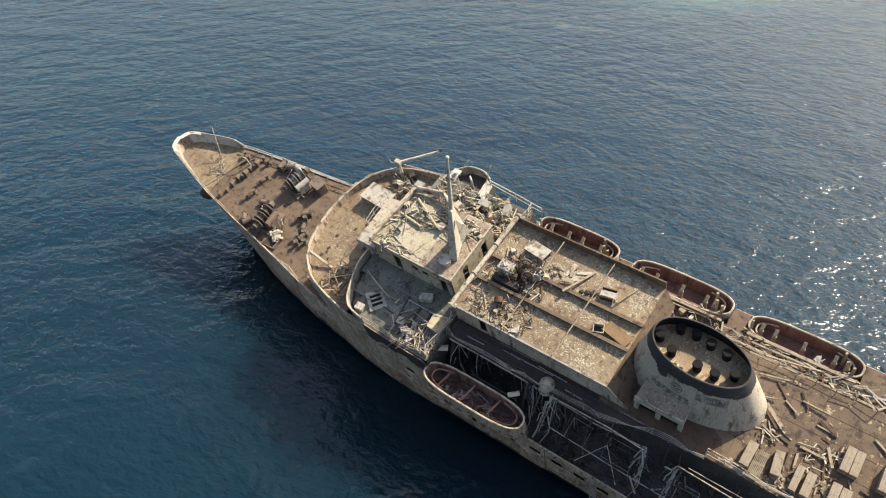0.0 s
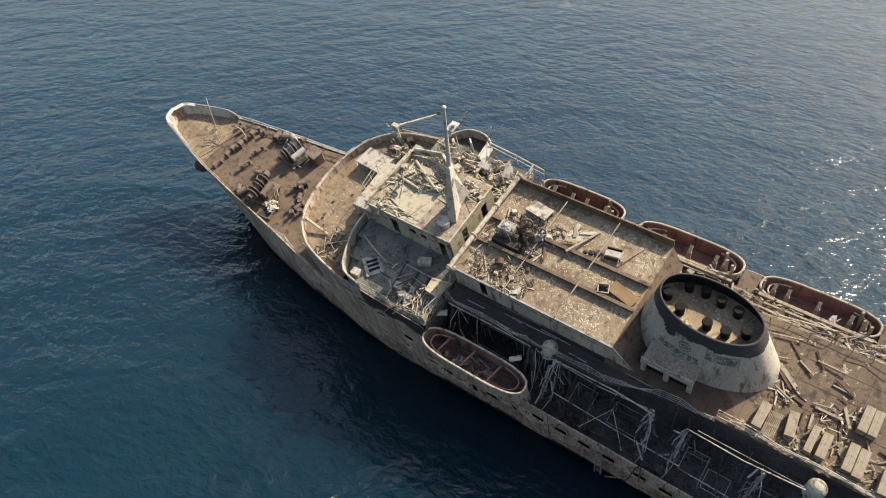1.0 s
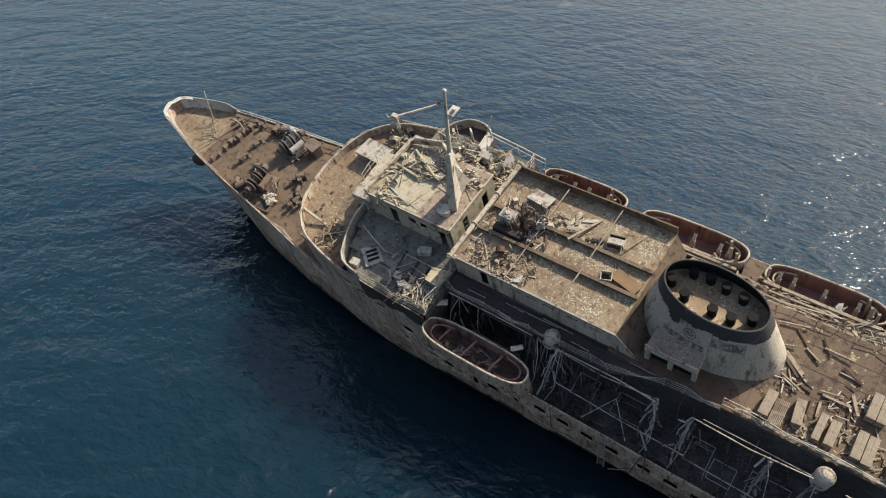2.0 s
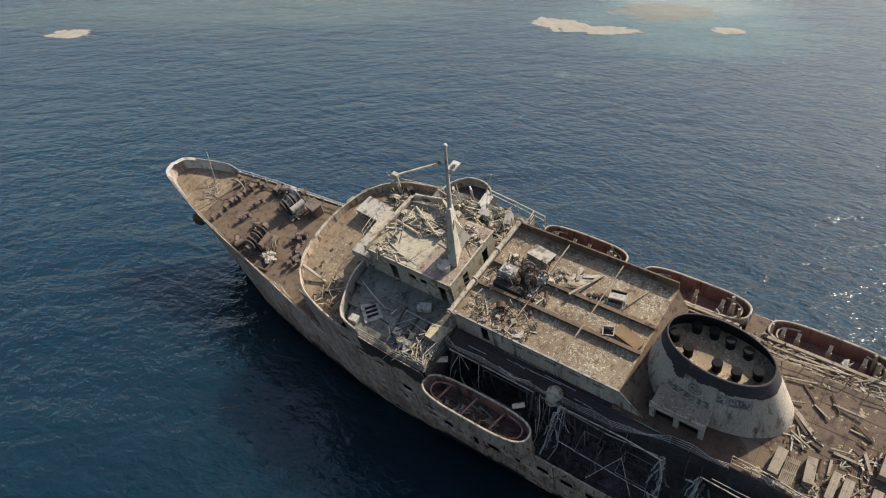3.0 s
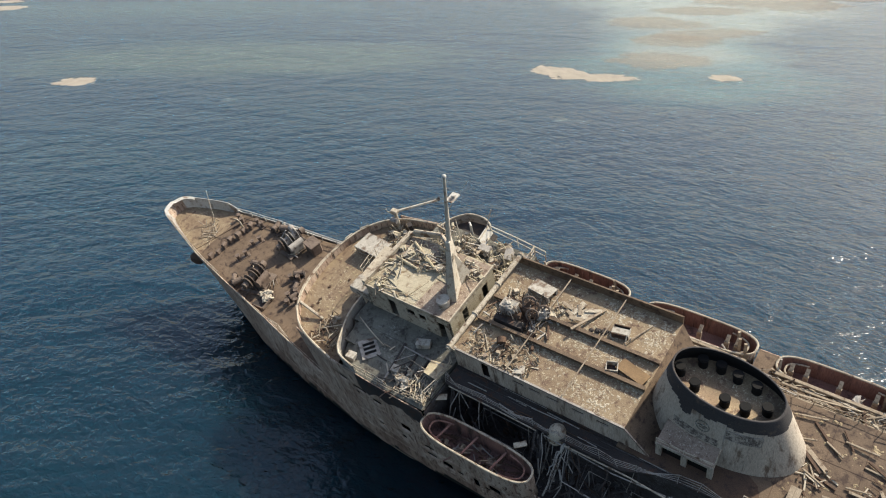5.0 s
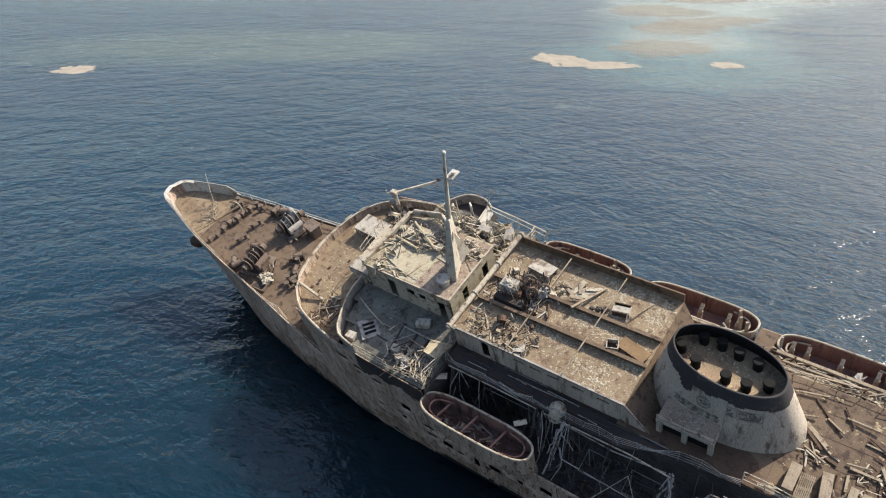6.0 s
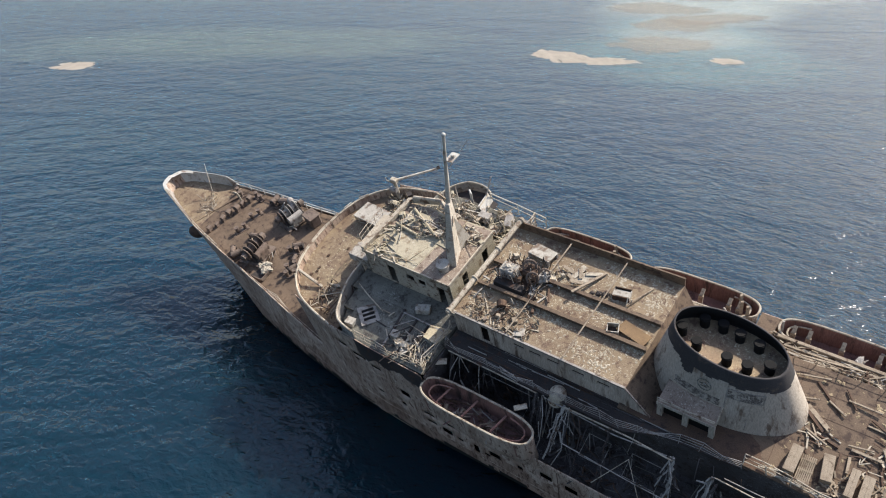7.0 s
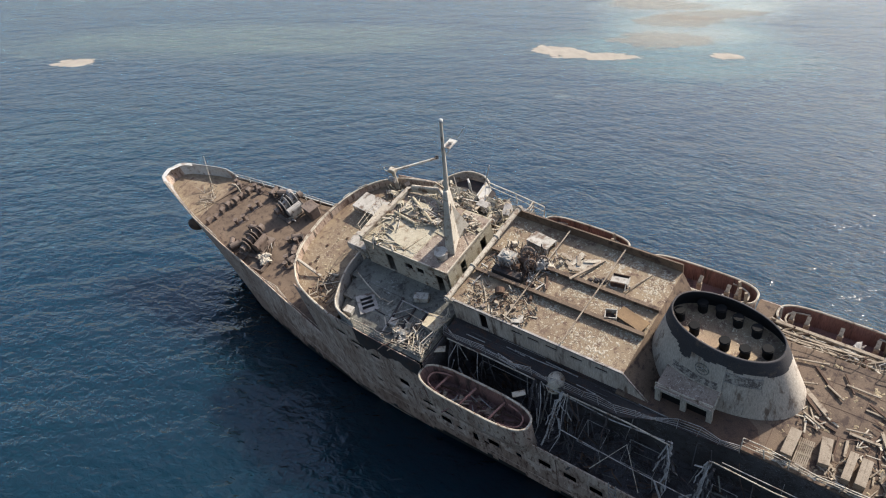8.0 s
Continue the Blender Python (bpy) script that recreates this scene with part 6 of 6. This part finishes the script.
for i, (x, y, a) in enumerate(((-6.3, -2.6, 0.9), (-6.6, -2.3, 0.5), (-6.8, -2.75, 1.1), (-6.1, -3.0, 0.2), (-7.2, -2.4, -0.3))):
    loose_bar("board", (x, y, 3.55 + 0.04 * i), (x + 1.0 * math.cos(a), y - 1.0 * math.sin(a), 3.58 + 0.05 * i), 0.28, 0.03, WOOD, "short bleached board on the deckhouse roof", "board", "boards on the deckhouse roof")
for x, y, sx, sy, turn, label in ((-10.05, -2.65, 1.15, 0.8, 10, "white open-topped box on the deckhouse roof"), (-10.8, 0.3, 0.75, 0.7, 20, "white cracked box tipped by the roof girder")):
    b = thing("open_box", label, "box", pose(x, y, 3.5, 0, 0, turn), "white boxes on the deckhouse roof")
    for q in (-1, 1):
        part("side", box(B(), -sx / 2, sx / 2, q * sy / 2 - 0.03, q * sy / 2 + 0.03, 0, 0.46), RUST if sx > 1 else CHALK, b)
        part("end", box(B(), q * sx / 2 - 0.03, q * sx / 2 + 0.03, -sy / 2 + 0.03, sy / 2 - 0.03, 0, 0.40), CHALK, b)
    part("bottom", box(B(), -sx / 2 + 0.03, sx / 2 - 0.03, -sy / 2 + 0.03, sy / 2 - 0.03, 0.0, 0.04), DARK, b)
    if sx > 1:
        part("tray", box(B(), -sx / 2 - 0.03, sx / 2 + 0.03, -sy * 0.32, sy * 0.32, 0.3, 0.36), CHALK, b, "white board across the top")
bp = solo("brown_panel", box(B(), -1.1, 1.1, -0.5, 0.5, 0.22, 0.3, bevel=0.02), OCHRE, "brown wooden door panel lying on low blocks on the roof", "panel", pose(-12.15, 0.0, 3.5, 2, 0, -14))
for x in (-0.9, 0.9):
    part("block", box(B(), x - 0.1, x + 0.1, -0.45, 0.45, 0.0, 0.22), RUST, bp)
fr = thing("pipe_trestle", "thin pale pipe trestle leaning on the roof", "trestle", ONE)
part("long_pipe", tube(B(), [(-10.7, -1.85, 3.75), (-11.7, -4.2, 3.55)], 0.05, 6), WOOD, fr)
part("leg", tube(B(), [(-10.7, -1.85, 3.5), (-10.6, -2.4, 4.0)], 0.05, 6), PAINT, fr)
part("leg", tube(B(), [(-10.9, -2.3, 3.5), (-10.9, -2.3, 4.0)], 0.05, 6), PAINT, fr)
for i, (x, y, L, w, turn) in enumerate(((-6.9, -2.9, 1.7, 0.9, 35), (-6.4, -3.3, 1.3, 0.5, 70), (-7.5, -3.5, 1.2, 0.35, 20))):
    solo("wide_board", box(B(), -L / 2, L / 2, -w / 2, w / 2, 0, 0.05, bevel=0.01), PAINT, "broad pale board lying on the roof plating", "board", pose(x, y, 3.52 + 0.06 * i, 2 * i, 3, turn), "boards on the deckhouse roof")
for i in range(3):
    solo("wire_heap", lump(0.16 + 0.05 * i, 3.0 + i, 0.5), DARK, "dark tangled heap of wire by the roof girder", "wire heap", pose(-8.1 - 0.45 * i, -2.0 - 0.15 * i, 3.55), "wire heaps on the roof")
for i in range(90):
    x, y = -0.6 - 5.6 * rng.random(), 1.2 + 2.5 * rng.random() ** 0.7
    a = rng.random() * 6.28
    L = 0.15 + 0.7 * rng.random() ** 2
    loose_bar("scrap_bar", (x, y, 3.54), (x + L * math.cos(a), min(3.85, y + L * math.sin(a)), 3.55 + 0.35 * rng.random() ** 2), 0.03 + 0.07 * rng.random(), 0.04, (PAINT, WOOD, RUST, DECK_PALE)[i % 4], "pale scrap bar along the roof's port edge", "scrap bar", "scrap on the deckhouse roof")
solo("square_plate", box(B(), -0.4, 0.4, -0.35, 0.35, 0, 0.05, bevel=0.01), CHALK, "white square plate with a hole on the roof's edge", "plate", pose(-5.3, 3.35, 3.6, 5, 6, 20))
solo("scrap_drum", tube(B(), [(0, 0, 0), (0, 0, 0.45)], 0.35, 12), RUST, "rusted drum lying on the roof", "drum", pose(-3.1, 2.1, 3.75, 80, 0, 30))

# ---- aft deck: seat boxes, boards and timbers ----
G_BOX = "slatted seat boxes on the aft deck"


def seat_box(x0, x1, y0, y1, top, turn=0.0, slats=2):
    b = thing("seat_box", "weathered wooden deck box with a boarded top", "deck box", pose((x0 + x1) / 2, (y0 + y1) / 2, 1.5, 0, 0, turn), G_BOX)
    L, W, H = abs(x1 - x0) / 2, abs(y1 - y0) / 2, top - 1.5
    for q in (-1, 1):
        part("side_board", box(B(), -L, L, q * (W - 0.04) - 0.03, q * (W - 0.04) + 0.03, 0.0, H - 0.04), WOOD, b)
        part("end_board", box(B(), q * (L - 0.04) - 0.03, q * (L - 0.04) + 0.03, -W + 0.08, W - 0.08, 0.0, H - 0.04), WOOD, b)
    for k in range(slats):
        u0 = -L + 2 * L * k / slats
        part("slat", box(B(), u0 + 0.004, u0 + 2 * L / slats - 0.004, -W - 0.03, W + 0.03, H - 0.04, H + 0.01 * rng.random()), WOOD, b)
    return b


for q in ((-22.98, -23.6, 1.95, 3.7, 2.2), (-26.15, -26.6, 1.9, 3.68, 2.2), (-26.82, -27.38, 2.0, 3.65, 2.2), (-28.3, -28.85, -0.9, 0.83, 2.2), (-28.88, -29.4, -0.88, 0.85, 2.2), (-28.32, -28.88, 1.85, 3.65, 2.2), (-28.92, -29.5, 1.9, 3.75, 2.2), (-30.4, -31.0, 2.4, 4.0, 2.2), (-31.1, -31.7, 2.2, 3.9, 2.2), (-30.6, -31.2, -0.9, 0.9, 2.2), (-31.9, -32.5, 0.2, 2.0, 2.1)):
    seat_box(*q, turn=rng.normal(0, 1.5))
rb = thing("slat_grating", "wooden slat grating lying between two deck boxes", "grating", pose(-24.05, 3.0, 1.7, 0, 4, 0))
for i in range(8):
    part("slat", box(B(), -0.38 + 0.1 * i, -0.32 + 0.1 * i, -0.95, 0.95, 0.0, 0.07), WOOD, rb)
for y in (-0.7, 0.0, 0.7):
    part("batten", box(B(), -0.4, 0.4, y - 0.05, y + 0.05, -0.2, 0.0), WOOD, rb)
seat_box(-24.75, -25.35, 1.6, 3.25, 2.05, 8)
G_PL = "timbers strewn over the aft deck"
for i, (a, b, w) in enumerate((((-23.0, -3.2), (-24.7, -1.6), 0.16), ((-23.9, -2.15), (-25.0, -1.5), 0.12), ((-24.85, -2.66), (-26.7, -2.56), 0.13), ((-26.3, -1.95), (-27.5, -1.35), 0.16), ((-26.2, -1.5), (-27.6, -1.4), 0.12), ((-22.9, -1.3), (-24.5, -0.05), 0.3), ((-22.75, -1.1), (-24.2, 0.1), 0.22), ((-23.2, 0.3), (-24.6, 0.9), 0.12), ((-23.5, -0.2), (-24.3, 1.2), 0.1), ((-24.0, 0.4), (-25.2, 0.7), 0.12), ((-25.83, 0.49), (-27.5, 0.5), 0.18), ((-27.3, -0.4), (-28.0, 0.9), 0.2),
                                    ((-27.4, 0.6), (-27.8, 1.85), 0.14), ((-25.87, 0.9), (-26.0, 2.1), 0.16), ((-25.6, 0.3), (-26.9, 0.1), 0.1), ((-25.4, 1.0), (-25.5, 2.4), 0.1), ((-22.5, -2.0), (-22.6, -0.5), 0.12), ((-22.3, -1.6), (-23.4, -1.9), 0.1), ((-24.6, -3.4), (-25.4, -2.2), 0.1), ((-21.9, -3.2), (-23.6, -3.6), 0.12), ((-29.6, -2.4), (-31.0, -1.6), 0.16), ((-29.9, 1.3), (-31.8, 1.6), 0.14))):
    z = 1.56 + 0.03 * (i % 4)
    loose_bar("timber", (*a, z), (*b, z + 0.06 * (i % 3)), w, 0.09, WOOD if i % 3 else RUST, "weathered timber strewn on the brown aft deck", "timber", G_PL)
for i in range(120):
    cx, cy, s = ((-27.9, 2.6, 0.55), (-26.7, 0.9, 0.7), (-25.7, 3.2, 0.5), (-24.0, 0.5, 0.7), (-29.9, 2.7, 0.6), (-28.0, 0.2, 0.6))[i % 6]
    x, y = cx + rng.normal(0, s * 0.6), cy + rng.normal(0, s)
    a = rng.random() * 6.28
    L = 0.25 + 0.6 * rng.random()
    y = min(3.9, y)
    loose_bar("splinter_board", (x, y, 1.55 + 0.1 * rng.random()), (x + L * math.cos(a), min(4.0, y + L * math.sin(a)), 1.56 + 0.3 * rng.random() ** 2), 0.05 + 0.07 * rng.random(), 0.03, (WOOD, PAINT, WOOD, RUST)[i % 4], "short broken board in a heap on the aft deck", "broken board", "broken boards on the aft deck")
for i in range(110):
    x = -17.5 - 14 * rng.random()
    y = -4.6 - 1.9 * rng.random()
    a = rng.normal(3.2, 0.5)
    L = 0.4 + 1.5 * rng.random()
    loose_bar("splinter_board", (x, y, -0.3 + 0.6 * rng.random()), (x + L * math.cos(a), max(-6.6, min(-4.5, y + L * math.sin(a))), -0.2 + 0.7 * rng.random()), 0.05 + 0.08 * rng.random(), 0.04, (WOOD, PAINT, GREY, RUST)[i % 4], "bleached broken board fallen beside the lifeboat bays", "broken board", "broken boards along the starboard side")
for x0, x1 in ((-8.6, -0.9), (-17.8, -9.6), (-27.6, -19.5), (-33, -27.6)):
    heap(26, x0, x1, -6.9, -5.6, -0.35, 0.7, "along the starboard side", "wreckage along the starboard side", (WOOD, PAINT, WOOD, GREY))
for i in range(36):
    x = -21.2 - 12 * rng.random()
    L = 0.4 + 1.6 * rng.random()
    loose_bar("edge_bar", (x, 4.05 + rng.normal(0, 0.12), 1.56 + 0.3 * rng.random()), (x - L, 4.1 + rng.normal(0, 0.18), 1.56 + 0.4 * rng.random()), 0.05 + 0.05 * rng.random(), 0.05, (WOOD, PAINT, CHALK)[i % 3], "bleached bar lying along the deck's edge", "scrap bar", "scrap along the aft deck's edge")
# plate seams of the aft deck
bm = B()
for k in range(14):
    x = -16.0 - 1.2 * k * 1.7
    box(bm, x - 0.02, x + 0.02, -4.3, 4.2, 1.5, 1.512)
for y in (-2.6, -0.9, 0.9, 2.6):
    box(bm, -45, -23.5, y - 0.02, y + 0.02, 1.5, 1.513)
part("plate_seam", bm, RUST, ship)
bm = B()
for x in np.arange(19.5, 37, 2.4):
    box(bm, x - 0.02, x + 0.02, mid(x) - plan_edge(x) + 0.1, mid(x) + plan_edge(x) - 0.1, fz(x) + 0.0, fz(x) + 0.02)
part("plate_seam", bm, RUST, ship)


# ---- flakes of paint and rust on the decks ----
def flakes(name, n, place, material, label, big=0.16):
    verts, faces = [], []
    for _ in range(n):
        x, y, z, ok = place()
        if not ok:
            continue
        r, a = 0.03 + big * rng.random() ** 2.5, rng.random() * 6.28
        c, s = math.cos(a), math.sin(a)
        i = len(verts)
        for u, v, w in ((-1, -0.5, 0.0), (1, -0.4, 0.1), (0.8, 0.5, 0.5), (-0.7, 0.6, 0.2), (0.1, 0.1, 0.9)):
            verts.append((x + r * (u * c - v * s), y + r * (u * s + v * c), z + 0.25 * r * w * (0.5 + rng.random())))
        faces += [(i, i + 1, i + 4), (i + 1, i + 2, i + 4), (i + 2, i + 3, i + 4), (i + 3, i, i + 4)]
    me = bpy.data.meshes.new(name)
    me.from_pydata(verts, [], faces)
    me.materials.append(material)
    ob = new(name, me)
    ob.matrix_world = SHIP
    return tagged(ob, label, "paint flakes", kind="stuff")


def on_roof():
    x, y = -0.3 - 13 * rng.random(), -5.0 + 8.8 * rng.random()
    d = noise.noise((x * 0.5, y * 0.5, 1.0)) + 0.5 * noise.noise((x * 1.5, y * 1.5, 7.0))
    return x, y, 3.505, d > rng.normal(0.05, 0.2)


def on_bow():
    x = 37.8 + 7.0 * rng.random()
    b = plan_edge(x) - 0.3
    return x, mid(x) + b * (2 * rng.random() - 1), fz(x) + 0.02, True


def on_forward():
    x, y = 10.8 + 6.2 * rng.random(), -5 + 11 * rng.random()
    return x, y, 0.005, x < 17.0 - 0.03 * (y + 0.4) ** 2 and noise.noise((x * 0.6, y * 0.6, 4)) > rng.normal(0.1, 0.2)


def on_bridge():
    return 1.5 + 8 * rng.random(), -3.5 + 5.8 * rng.random(), 4.15, True


def on_aft():
    x, y = -15.5 - 18 * rng.random(), -4.2 + 8.2 * rng.random()
    return x, y, 1.505, (abs(y - 3.9) < 0.5 or rng.random() < 0.25) and (x + 18.2) ** 2 / 25 + (y + 0.4) ** 2 / 8 > 1 and not (x > -22.3 and y > 1.2)


flakes("paint_flakes", 8000, on_roof, FLAKE, "pale paint flakes scattered on the deckhouse roof", 0.10)
flakes("paint_flakes", 1000, on_bow, FLAKE_TAN, "straw-coloured flakes on the foredeck", 0.1)
flakes("paint_flakes", 900, on_forward, FLAKE_TAN, "tan flakes on the forward deck")
flakes("paint_flakes", 900, on_bridge, FLAKE, "white flakes on the bridge roof", 0.1)
flakes("paint_flakes", 1800, on_aft, FLAKE_TAN, "small wood and paint chips on the aft deck")
